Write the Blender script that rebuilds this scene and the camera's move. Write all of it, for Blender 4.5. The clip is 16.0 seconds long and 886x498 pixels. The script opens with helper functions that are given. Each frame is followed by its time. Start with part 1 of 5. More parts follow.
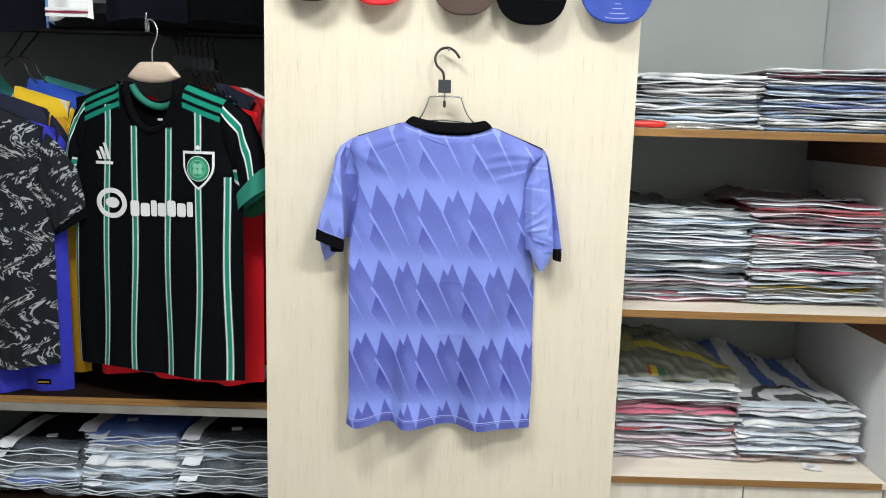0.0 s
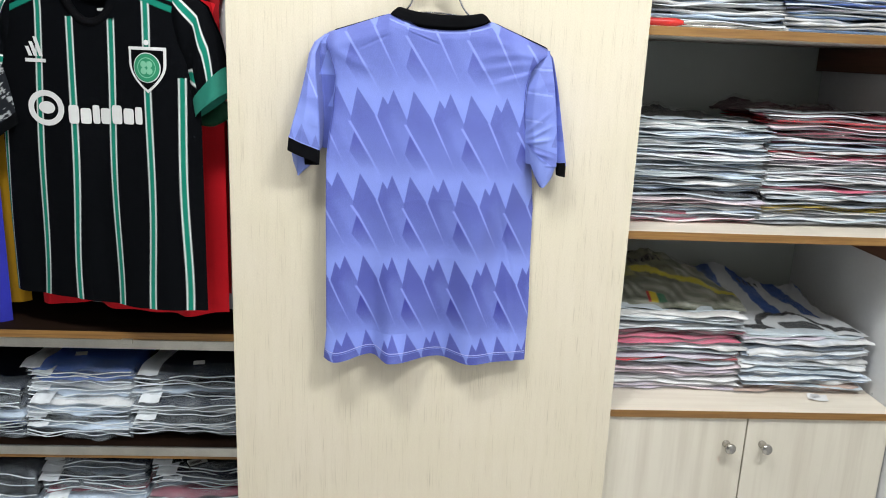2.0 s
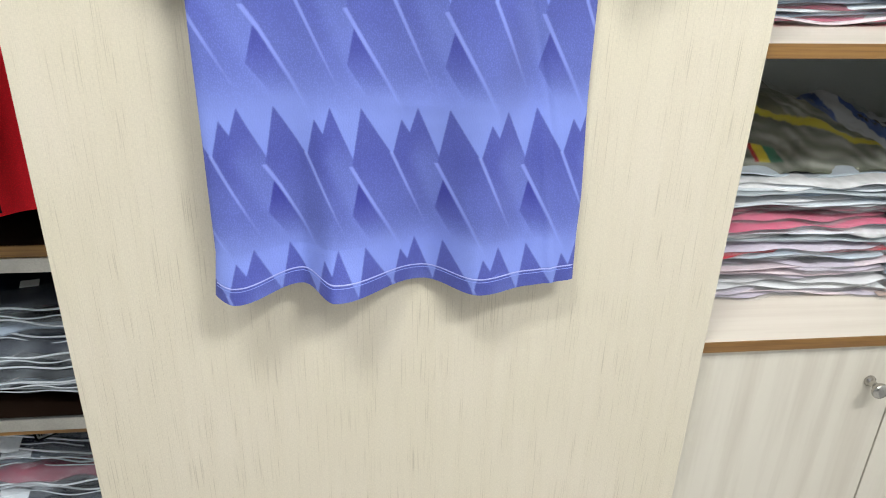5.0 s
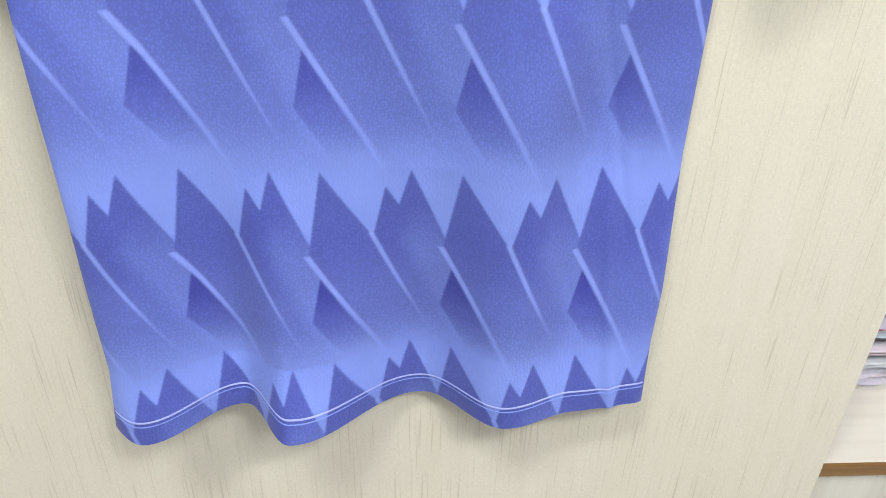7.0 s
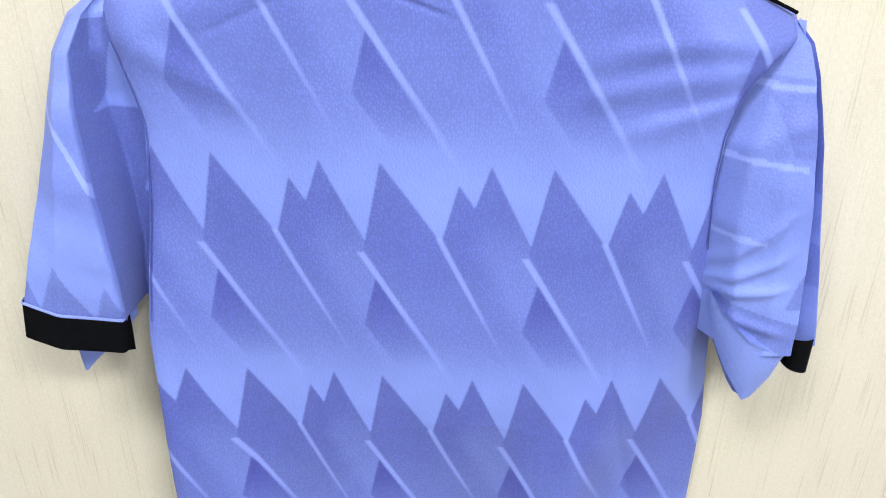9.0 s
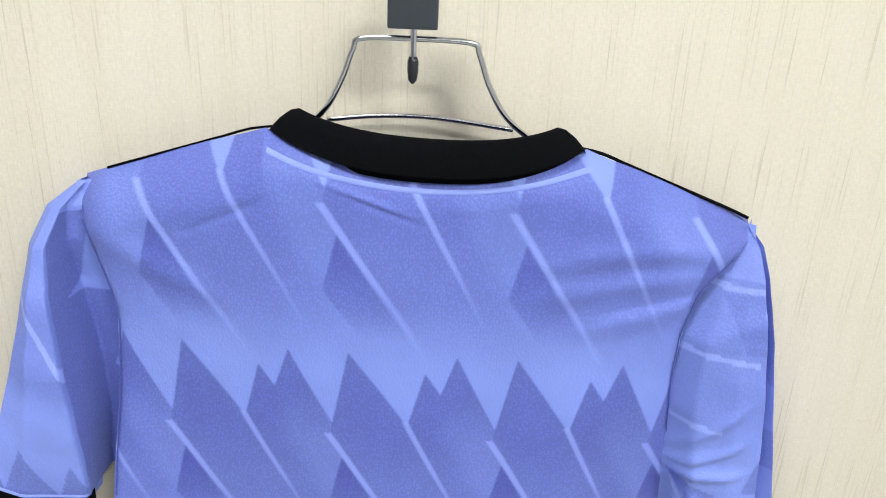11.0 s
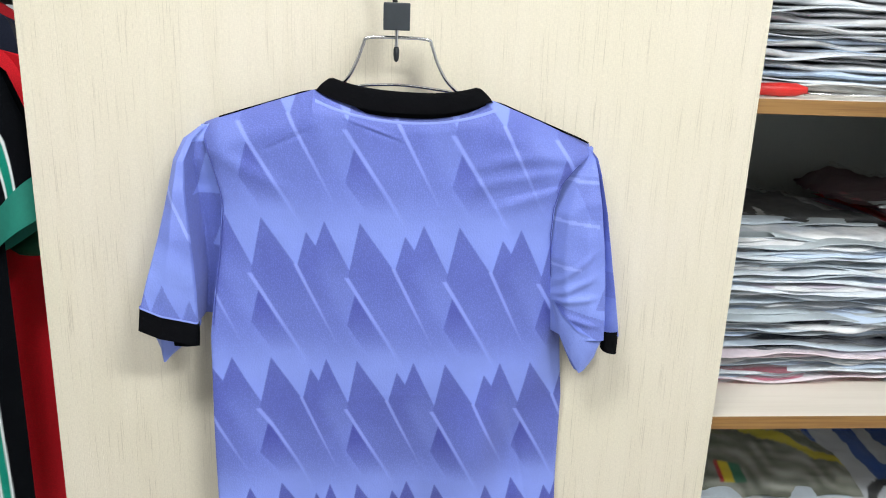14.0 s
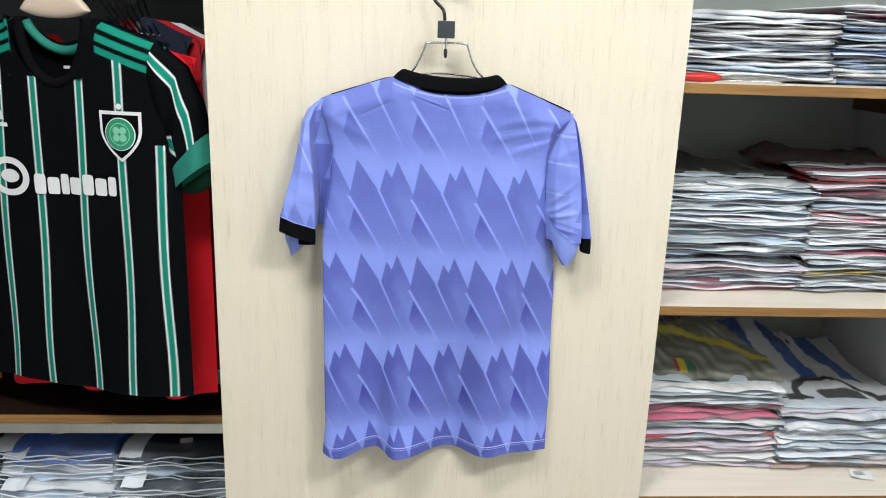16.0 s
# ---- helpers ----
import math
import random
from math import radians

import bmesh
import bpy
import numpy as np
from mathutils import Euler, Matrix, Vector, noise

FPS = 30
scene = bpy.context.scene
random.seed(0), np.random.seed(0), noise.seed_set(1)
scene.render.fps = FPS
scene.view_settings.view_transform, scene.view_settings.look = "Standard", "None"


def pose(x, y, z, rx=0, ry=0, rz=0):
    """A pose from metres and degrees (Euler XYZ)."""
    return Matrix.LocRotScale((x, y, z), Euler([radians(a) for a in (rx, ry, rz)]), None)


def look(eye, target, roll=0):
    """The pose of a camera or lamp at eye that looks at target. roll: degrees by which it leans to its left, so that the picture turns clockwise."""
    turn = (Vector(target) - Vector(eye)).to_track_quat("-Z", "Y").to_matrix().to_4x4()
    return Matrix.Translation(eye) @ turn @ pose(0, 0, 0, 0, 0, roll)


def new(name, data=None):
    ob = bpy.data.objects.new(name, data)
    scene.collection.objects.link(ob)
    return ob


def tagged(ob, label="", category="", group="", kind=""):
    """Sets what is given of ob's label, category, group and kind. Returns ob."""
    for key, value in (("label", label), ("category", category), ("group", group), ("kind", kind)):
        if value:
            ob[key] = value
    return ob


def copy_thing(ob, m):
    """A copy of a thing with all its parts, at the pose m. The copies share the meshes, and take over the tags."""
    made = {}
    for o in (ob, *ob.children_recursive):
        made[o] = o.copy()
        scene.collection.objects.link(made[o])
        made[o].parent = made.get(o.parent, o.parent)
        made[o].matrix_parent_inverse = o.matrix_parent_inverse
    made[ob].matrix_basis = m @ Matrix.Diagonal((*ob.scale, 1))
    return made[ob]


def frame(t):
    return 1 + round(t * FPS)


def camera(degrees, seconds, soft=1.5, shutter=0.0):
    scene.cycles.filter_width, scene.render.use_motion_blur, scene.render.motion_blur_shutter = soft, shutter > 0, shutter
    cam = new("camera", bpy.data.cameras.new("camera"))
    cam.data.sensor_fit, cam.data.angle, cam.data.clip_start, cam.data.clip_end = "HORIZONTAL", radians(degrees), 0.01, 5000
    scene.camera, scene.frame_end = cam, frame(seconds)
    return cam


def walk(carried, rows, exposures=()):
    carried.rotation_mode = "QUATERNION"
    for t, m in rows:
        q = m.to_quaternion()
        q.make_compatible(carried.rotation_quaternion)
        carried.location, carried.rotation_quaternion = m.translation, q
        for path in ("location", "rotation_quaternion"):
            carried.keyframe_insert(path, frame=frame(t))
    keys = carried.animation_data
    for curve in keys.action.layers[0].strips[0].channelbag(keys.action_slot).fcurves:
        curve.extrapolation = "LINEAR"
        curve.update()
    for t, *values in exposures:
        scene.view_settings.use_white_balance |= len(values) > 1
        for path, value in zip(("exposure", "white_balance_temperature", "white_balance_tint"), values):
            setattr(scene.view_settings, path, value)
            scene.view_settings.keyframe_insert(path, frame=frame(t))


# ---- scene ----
cam = camera(59.0, 16.0, soft=1.0)
PATH = [
    (0, (0.012, 0.06, 1.451), (0.004, 2.035, 1.136), 1.6),
    (0.5, (-0.001, 0.073, 1.441), (0.008, 2.048, 1.122), 1.9),
    (1, (-0.03, 0.094, 1.443), (0.043, 2.06, 1.081), 2.4),
    (1.5, (-0.065, 0.139, 1.421), (0.07, 2.09, 0.998), 2.2),
    (2, (-0.053, 0.241, 1.394), (0.058, 2.176, 0.901), 2.4),
    (2.5, (-0.025, 0.35, 1.385), (0.038, 2.266, 0.815), 2.8),
    (3, (-0.015, 0.456, 1.355), (0.067, 2.35, 0.717), 2.5),
    (3.5, (-0.035, 0.582, 1.308), (0.149, 2.452, 0.624), 1.9),
    (4, (-0.059, 0.703, 1.292), (0.22, 2.538, 0.548), 1.6),
    (4.2, (-0.063, 0.746, 1.284), (0.222, 2.568, 0.509), 1.5),
    (6.3, (-0.006, 1.225, 1.17), (0.096, 2.921, 0.115), 1.9),
    (6.5, (-0.004, 1.25, 1.179), (0.113, 2.94, 0.115), 1.8),
    (7, (0.014, 1.266, 1.226), (0.126, 2.949, 0.151), 1.7),
    (7.5, (0.014, 1.257, 1.297), (0.072, 2.954, 0.24), 1.4),
    (8, (0.011, 1.261, 1.357), (0.039, 2.983, 0.34), 0.9),
    (8.5, (0.006, 1.259, 1.422), (0.011, 3.023, 0.479), 0.7),
    (9, (0.004, 1.257, 1.485), (0.004, 3.041, 0.582), 0.9),
    (9.5, (0.007, 1.258, 1.519), (0.0, 3.088, 0.714), 1.3),
    (10, (0.007, 1.266, 1.537), (0.013, 3.121, 0.788), 1.7),
    (10.2, (0.006, 1.276, 1.548), (0.028, 3.13, 0.797), 2.1),
    (12.3, (0.014, 1.279, 1.572), (0.109, 3.11, 0.772), 2.7),
    (12.5, (0.018, 1.26, 1.569), (0.12, 3.093, 0.774), 2.8),
    (13, (0.013, 1.159, 1.557), (0.132, 3.014, 0.821), 2.6),
    (13.5, (-0.012, 1.034, 1.528), (0.151, 2.929, 0.909), 2.7),
    (14, (-0.019, 0.898, 1.521), (0.155, 2.813, 0.972), 2.2),
    (14.5, (-0.004, 0.758, 1.53), (0.125, 2.673, 0.968), 2.5),
    (15, (-0.016, 0.628, 1.543), (0.102, 2.545, 0.985), 2.2),
    (15.5, (-0.051, 0.528, 1.519), (0.074, 2.451, 0.987), 2.0),
    (16, (-0.074, 0.438, 1.518), (0.048, 2.364, 0.993), 1.9),
]
EXPOSURES = [(0, -0.10, 6450, 10), (2.5, -0.06, 6430, 10), (4.2, -0.02, 6420, 10), (6.5, -0.04, 6200, 10), (7.2, -0.04, 6150, 10), (8.3, 0.12, 6220, 10), (9.2, -0.05, 6220, 10), (10, -0.16, 6250, 10), (12.5, -0.36, 6200, 10), (13.5, -0.26, 6220, 10), (14.5, -0.16, 6300, 10), (16, -0.12, 6350, 10)]
walk(cam, [(t, look(eye, target, roll)) for t, eye, target, roll in PATH], EXPOSURES)

# ---- light ----
world = bpy.data.worlds.new("world")
scene.world = world
world.use_nodes = True
world.node_tree.nodes["Background"].inputs[0].default_value = (0.9, 0.95, 1.0, 1)
world.node_tree.nodes["Background"].inputs[1].default_value = 0.03


def ceiling_lamp(x, y, sx, sy, power):
    data = bpy.data.lights.new("ceiling_lamp", "AREA")
    data.shape, data.size, data.size_y, data.energy = "RECTANGLE", sx, sy, power
    data.color = (0.99, 1.0, 0.955)
    ob = new("ceiling_lamp", data)
    ob.matrix_world = pose(x, y, 2.675)
    return ob


ceiling_lamp(-0.45, 0.80, 0.6, 0.3, 30)
ceiling_lamp(0.74, 0.30, 0.6, 0.3, 44)
ceiling_lamp(0.4, -1.6, 1.2, 0.4, 13)


# ---- materials ----
def nodes_of(m):
    m.use_nodes = True
    nt = m.node_tree
    return nt, nt.nodes, nt.links, nt.nodes["Principled BSDF"]


def mapping(nt, scale, kind="Object", rot=(0, 0, 0)):
    tc = nt.nodes.new("ShaderNodeTexCoord")
    mp = nt.nodes.new("ShaderNodeMapping")
    mp.inputs["Scale"].default_value = scale
    mp.inputs["Rotation"].default_value = rot
    nt.links.new(tc.outputs[kind], mp.inputs["Vector"])
    return mp.outputs["Vector"]


def noise_of(nt, vec, scale, detail=3.0, rough=0.5):
    n = nt.nodes.new("ShaderNodeTexNoise")
    n.inputs["Scale"].default_value, n.inputs["Detail"].default_value, n.inputs["Roughness"].default_value = scale, detail, rough
    if vec is not None:
        nt.links.new(vec, n.inputs["Vector"])
    return n.outputs["Fac"]


def ramp_of(nt, fac, stops):
    r = nt.nodes.new("ShaderNodeValToRGB")
    el = r.color_ramp.elements
    while len(el) < len(stops):
        el.new(0.5)
    for e, (p, c) in zip(el, stops):
        e.position, e.color = p, (*c, 1) if len(c) == 3 else c
    nt.links.new(fac, r.inputs["Fac"])
    return r.outputs["Color"]


def mix_of(nt, a, b, fac, mode="MIX"):
    m = nt.nodes.new("ShaderNodeMix")
    m.data_type, m.blend_type = "RGBA", mode
    for sock, v in ((m.inputs["Factor"], fac), (m.inputs[6], a), (m.inputs[7], b)):
        if hasattr(v, "default_value") or hasattr(v, "is_linked"):
            nt.links.new(v, sock)
        elif isinstance(v, (int, float)):
            sock.default_value = v
        else:
            sock.default_value = (*v, 1)
    return m.outputs[2]


def bump_of(nt, height, strength, distance, normal=None):
    b = nt.nodes.new("ShaderNodeBump")
    b.inputs["Strength"].default_value, b.inputs["Distance"].default_value = strength, distance
    nt.links.new(height, b.inputs["Height"])
    if normal is not None:
        nt.links.new(normal, b.inputs["Normal"])
    return b.outputs["Normal"]


def grey(v):
    return (v, v, v)


def plain(name, col, rough=0.6, metal=0.0, var=0.12, scale=9.0, fine=220.0, bump=0.15, dist=0.0006, sheen=0.0, per_object=0.0, spec=0.5):
    """A surface with large and fine variation, and fine relief."""
    m = bpy.data.materials.new(name)
    nt, nd, lk, bs = nodes_of(m)
    vec = mapping(nt, (1, 1, 1))
    big = ramp_of(nt, noise_of(nt, vec, scale), [(0.3, grey(1 - var)), (0.7, grey(1.0))])
    small = ramp_of(nt, noise_of(nt, vec, fine), [(0.3, grey(1 - var * 0.6)), (0.7, grey(1.0))])
    c = mix_of(nt, mix_of(nt, col, big, 1.0, "MULTIPLY"), small, 1.0, "MULTIPLY")
    if per_object:
        oi = nd.new("ShaderNodeObjectInfo")
        c = mix_of(nt, c, ramp_of(nt, oi.outputs["Random"], [(0.0, grey(1 - per_object)), (1.0, grey(1.0))]), 1.0, "MULTIPLY")
    lk.new(c, bs.inputs["Base Color"])
    bs.inputs["Roughness"].default_value, bs.inputs["Metallic"].default_value = rough, metal
    bs.inputs["Specular IOR Level"].default_value = spec
    if sheen:
        bs.inputs["Sheen Weight"].default_value = sheen
    lk.new(bump_of(nt, noise_of(nt, vec, fine), bump, dist), bs.inputs["Normal"])
    return m


def wood(name, light, dark, axis, rough=0.45, grain=60.0, long=2.5, amount=0.6):
    """Wood print with its grain along one axis."""
    m = bpy.data.materials.new(name)
    nt, nd, lk, bs = nodes_of(m)
    sc = [grain, grain, grain]
    sc["xyz".index(axis)] = long
    vec = mapping(nt, sc)
    g = noise_of(nt, vec, 1.0, 5.0, 0.6)
    sc2 = [8.0, 8.0, 8.0]
    sc2["xyz".index(axis)] = 1.2
    g2 = noise_of(nt, mapping(nt, sc2), 1.0, 2.0)
    c = mix_of(nt, light, dark, ramp_of(nt, g, [(0.42, grey(0)), (0.68, grey(amount))]))
    c = mix_of(nt, c, dark, ramp_of(nt, g2, [(0.45, grey(0)), (0.75, grey(amount * 0.6))]))
    lk.new(c, bs.inputs["Base Color"])
    bs.inputs["Roughness"].default_value = rough
    lk.new(bump_of(nt, g, 0.12, 0.0005), bs.inputs["Normal"])
    return m


def wallpaper():
    """Cream wall covering: linen weave with broken upright streaks."""
    m = bpy.data.materials.new("cream_streaked_covering")
    nt, nd, lk, bs = nodes_of(m)
    streak = noise_of(nt, mapping(nt, (720, 720, 13)), 1.0, 1.0, 0.4)
    wide = noise_of(nt, mapping(nt, (90, 90, 5)), 1.0, 2.0, 0.5)
    patch = noise_of(nt, mapping(nt, (5, 5, 5)), 1.0, 2.0)
    weave = noise_of(nt, mapping(nt, (900, 900, 260)), 1.0, 1.0)
    weave2 = noise_of(nt, mapping(nt, (260, 260, 1100)), 1.0, 1.0)
    lightc, darkc = (0.775, 0.708, 0.580), (0.38, 0.32, 0.23)
    gate = ramp_of(nt, wide, [(0.40, grey(0.10)), (0.68, grey(0.75))])
    line = ramp_of(nt, streak, [(0.585, grey(0)), (0.70, grey(0.6))])
    c = mix_of(nt, lightc, (0.735, 0.665, 0.53), ramp_of(nt, wide, [(0.35, grey(0)), (0.7, grey(0.7))]))
    c = mix_of(nt, c, (0.75, 0.69, 0.53), ramp_of(nt, patch, [(0.35, grey(0)), (0.7, grey(0.6))]))
    c = mix_of(nt, c, darkc, mix_of(nt, gate, line, 1.0, "MULTIPLY"))
    c = mix_of(nt, c, ramp_of(nt, weave, [(0.3, grey(0.90)), (0.7, grey(1))]), 0.8, "MULTIPLY")
    c = mix_of(nt, c, ramp_of(nt, weave2, [(0.3, grey(0.92)), (0.7, grey(1))]), 0.8, "MULTIPLY")
    lk.new(c, bs.inputs["Base Color"])
    bs.inputs["Roughness"].default_value = 0.62
    n = bump_of(nt, weave, 0.2, 0.0004)
    lk.new(bump_of(nt, line, 0.25, -0.0005, n), bs.inputs["Normal"])
    return m


def fabric(name, rough=0.75, sheen=0.25, knit=0.35, spec=0.3):
    """Knitted sports cloth; its print is the mesh's own colour layer."""
    m = bpy.data.materials.new(name)
    nt, nd, lk, bs = nodes_of(m)
    at = nd.new("ShaderNodeVertexColor")
    at.layer_name = "print"
    vec = mapping(nt, (620, 620, 460))
    vo = nd.new("ShaderNodeTexVoronoi")
    vo.inputs["Scale"].default_value = 1.0
    vo.inputs["Randomness"].default_value = 0.8
    lk.new(vec, vo.inputs["Vector"])
    weave = ramp_of(nt, vo.outputs["Distance"], [(0.20, grey(1.13)), (0.55, grey(0.92))])
    sep = nd.new("ShaderNodeSeparateColor")
    lk.new(at.outputs["Color"], sep.inputs["Color"])
    deep = ramp_of(nt, sep.outputs["Green"], [(0.16, grey(1.0)), (0.285, grey(0.12))])
    dots = mix_of(nt, grey(1.0), weave, deep)
    blot = ramp_of(nt, noise_of(nt, mapping(nt, (1, 1, 1)), 22.0), [(0.3, grey(0.95)), (0.7, grey(1.02))])
    c = mix_of(nt, mix_of(nt, at.outputs["Color"], dots, 1.0, "MULTIPLY"), blot, 1.0, "MULTIPLY")
    lk.new(c, bs.inputs["Base Color"])
    bs.inputs["Roughness"].default_value = rough
    bs.inputs["Sheen Weight"].default_value = sheen
    bs.inputs["Specular IOR Level"].default_value = spec
    fold = bump_of(nt, noise_of(nt, mapping(nt, (1, 1, 1)), 28.0, 2.0), 0.12, 0.004)
    lk.new(bump_of(nt, vo.outputs["Distance"], knit, 0.0008, fold), bs.inputs["Normal"])
    return m


def film(name, tint, alpha):
    """Thin clear packing film, creased and shiny."""
    m = bpy.data.materials.new(name)
    nt, nd, lk, bs = nodes_of(m)
    vec = mapping(nt, (1, 1, 1))
    n = noise_of(nt, vec, 38.0, 4.0, 0.6)
    lk.new(mix_of(nt, tint, [v * 0.8 for v in tint], n), bs.inputs["Base Color"])
    a = ramp_of(nt, noise_of(nt, vec, 16.0, 3.0), [(0.35, grey(alpha * 0.55)), (0.65, grey(min(1, alpha * 1.35)))])
    lk.new(a, bs.inputs["Alpha"])
    bs.inputs["Roughness"].default_value = 0.16
    lk.new(bump_of(nt, n, 0.35, 0.003), bs.inputs["Normal"])
    return m


M_PANEL = wallpaper()
M_SHELF = wood("pale_shelf_laminate", (0.80, 0.74, 0.65), (0.66, 0.59, 0.50), "x", 0.38, 60, 3, 0.5)
M_DOOR = wood("pale_ash_laminate", (0.70, 0.66, 0.57), (0.52, 0.47, 0.39), "z", 0.42, 34, 1.6, 0.6)
M_EDGE = wood("oak_edge_band", (0.33, 0.175, 0.05), (0.17, 0.08, 0.022), "x", 0.45, 220, 6, 0.9)
M_DARKWOOD = wood("dark_brown_batten", (0.14, 0.06, 0.035), (0.07, 0.03, 0.02), "y", 0.5, 120, 5)
M_WALL = plain("white_wall_paint", (0.74, 0.75, 0.78), 0.55, var=0.06, scale=4, fine=120)
M_INNER = plain("grey_white_inner_laminate", (0.46, 0.50, 0.48), 0.45, var=0.07, scale=5)
M_SLATE = plain("dark_grey_back_board", (0.13, 0.145, 0.15), 0.4, var=0.2, scale=3)
M_FLOOR = plain("floor_tile_stone", (0.55, 0.54, 0.52), 0.25, var=0.1, scale=3)
M_CEIL = plain("ceiling_white", (0.8, 0.8, 0.79), 0.7, var=0.04)
M_STEEL = plain("brushed_steel", (0.66, 0.65, 0.60), 0.34, 1.0, var=0.25, scale=14, fine=400)
M_CHROME = plain("chrome_wire", (0.72, 0.72, 0.73), 0.14, 1.0, var=0.1)
M_KNOB = plain("satin_nickel", (0.55, 0.53, 0.50), 0.24, 1.0, var=0.12)
M_BLACKMET = plain("black_coated_metal", (0.03, 0.028, 0.026), 0.3, 0.3, var=0.2)
M_BLACKPL = plain("black_plastic", (0.018, 0.02, 0.024), 0.38, var=0.15)
M_DARKBLOCK = plain("slate_plastic_block", (0.035, 0.042, 0.05), 0.45, var=0.15)
M_BLACKRIB = plain("black_ribbed_knit", (0.0025, 0.0026, 0.004), 0.9, var=0.3, fine=700, bump=0.5, dist=0.001, spec=0.1)
M_WHITE = plain("white_print", (0.80, 0.81, 0.82), 0.55, var=0.05)
M_GREEN = plain("green_print", (0.02, 0.30, 0.15), 0.55, var=0.1)
M_MINT = plain("pale_green_print", (0.25, 0.62, 0.42), 0.55, var=0.1)
M_TEAL = plain("teal_knit", (0.012, 0.22, 0.16), 0.75, var=0.15)
M_BEIGE = plain("beige_plastic_hanger", (0.68, 0.54, 0.43), 0.4, var=0.08)
M_STITCH = plain("pale_lilac_thread", (0.42, 0.46, 0.86), 0.6, var=0.1)
M_RED = plain("red_cloth", (0.62, 0.012, 0.022), 0.7, var=0.2, bump=0.3)
M_MUSTARD = plain("mustard_cloth", (0.50, 0.27, 0.01), 0.7, var=0.2, bump=0.3)
M_YELLOW = plain("yellow_cloth", (0.75, 0.52, 0.02), 0.7, var=0.15)
M_GREYC = plain("light_grey_cloth", (0.55, 0.57, 0.60), 0.75, var=0.15)
M_NAVY = plain("navy_cloth", (0.009, 0.012, 0.030), 0.85, var=0.25, spec=0.12)
M_BLACKC = plain("black_cloth", (0.0025, 0.003, 0.004), 0.9, var=0.3, spec=0.06)
M_WHITEC = plain("white_cloth", (0.86, 0.87, 0.89), 0.75, var=0.1)
M_FILM = film("clear_packing_film", (0.93, 0.95, 1.0), 0.09)
M_SKIRT = film("folded_film_edge", (0.80, 0.89, 1.0), 0.15)
M_FILMW = film("milky_packing_film", (0.94, 0.95, 0.97), 0.8)
M_FILMC = film("thin_clear_film", (0.9, 0.92, 0.95), 0.07)
M_RIM = plain("white_bag_rim", (0.86, 0.92, 0.99), 0.3, var=0.15, scale=30)
M_TAPE = plain("white_bag_seal", (0.88, 0.93, 0.99), 0.3, var=0.12, scale=25, bump=0.4, dist=0.002)
M_SCREW = plain("red_handle_plastic", (0.62, 0.02, 0.015), 0.35, var=0.1)


# ---- building helpers ----
def link_mesh(name, me, mat, parent, label=""):
    ob = new(name, me)
    if mat is not None:
        me.materials.append(mat)
    if parent is not None:
        ob.parent = parent
        # meshes are built in world places, so only a thing's own base is undone
        ob.matrix_parent_inverse = parent.matrix_basis.inverted() if parent.parent is None else Matrix.Identity(4)
    if label:
        tagged(ob, label)
    return ob


def part(name, bm, mat, parent, label="", smooth=False):
    me = bpy.data.meshes.new(name)
    bm.to_mesh(me)
    bm.free()
    if smooth:
        me.polygons.foreach_set("use_smooth", [True] * len(me.polygons))
    return link_mesh(name, me, mat, parent, label)


def thing(name, at, label, category, group="", kind=""):
    ob = new(name)
    ob.empty_display_size = 0.05
    ob.matrix_basis = Matrix.Translation(at)
    return tagged(ob, label, category, group, kind)


def box(lo, hi, bevel=0.0, bm=None):
    bm = bm or bmesh.new()
    lo, hi = Vector(lo), Vector(hi)
    r = bmesh.ops.create_cube(bm, size=1.0)
    bmesh.ops.scale(bm, vec=hi - lo, verts=r["verts"])
    bmesh.ops.translate(bm, vec=(lo + hi) / 2, verts=r["verts"])
    if bevel:
        edges = list({e for v in r["verts"] for e in v.link_edges})
        bmesh.ops.bevel(bm, geom=edges, offset=bevel, segments=2, affect="EDGES", profile=0.6)
    return bm


def lathe(profile, centre, axis="z", n=24):
    """Turned solid: profile of (radius, height)."""
    verts, faces = [], []
    for r, h in profile:
        for i in range(n):
            a = 2 * math.pi * i / n
            p = (r * math.cos(a), r * math.sin(a), h)
            if axis == "y":
                p = (p[0], -p[2], p[1])
            elif axis == "x":
                p = (p[2], p[0], p[1])
            verts.append(Vector(p) + Vector(centre))
    for j in range(len(profile) - 1):
        for i in range(n):
            k = (i + 1) % n
            faces.append((j * n + i, j * n + k, (j + 1) * n + k, (j + 1) * n + i))
    faces.append(tuple(range(n))[::-1])
    faces.append(tuple(range((len(profile) - 1) * n, len(profile) * n)))
    return solid(verts, faces)


def solid(verts, faces):
    bm = bmesh.new()
    vs = [bm.verts.new(v) for v in verts]
    for f in faces:
        try:
            bm.faces.new([vs[i] for i in f])
        except ValueError:
            pass
    bmesh.ops.recalc_face_normals(bm, faces=bm.faces)
    return bm


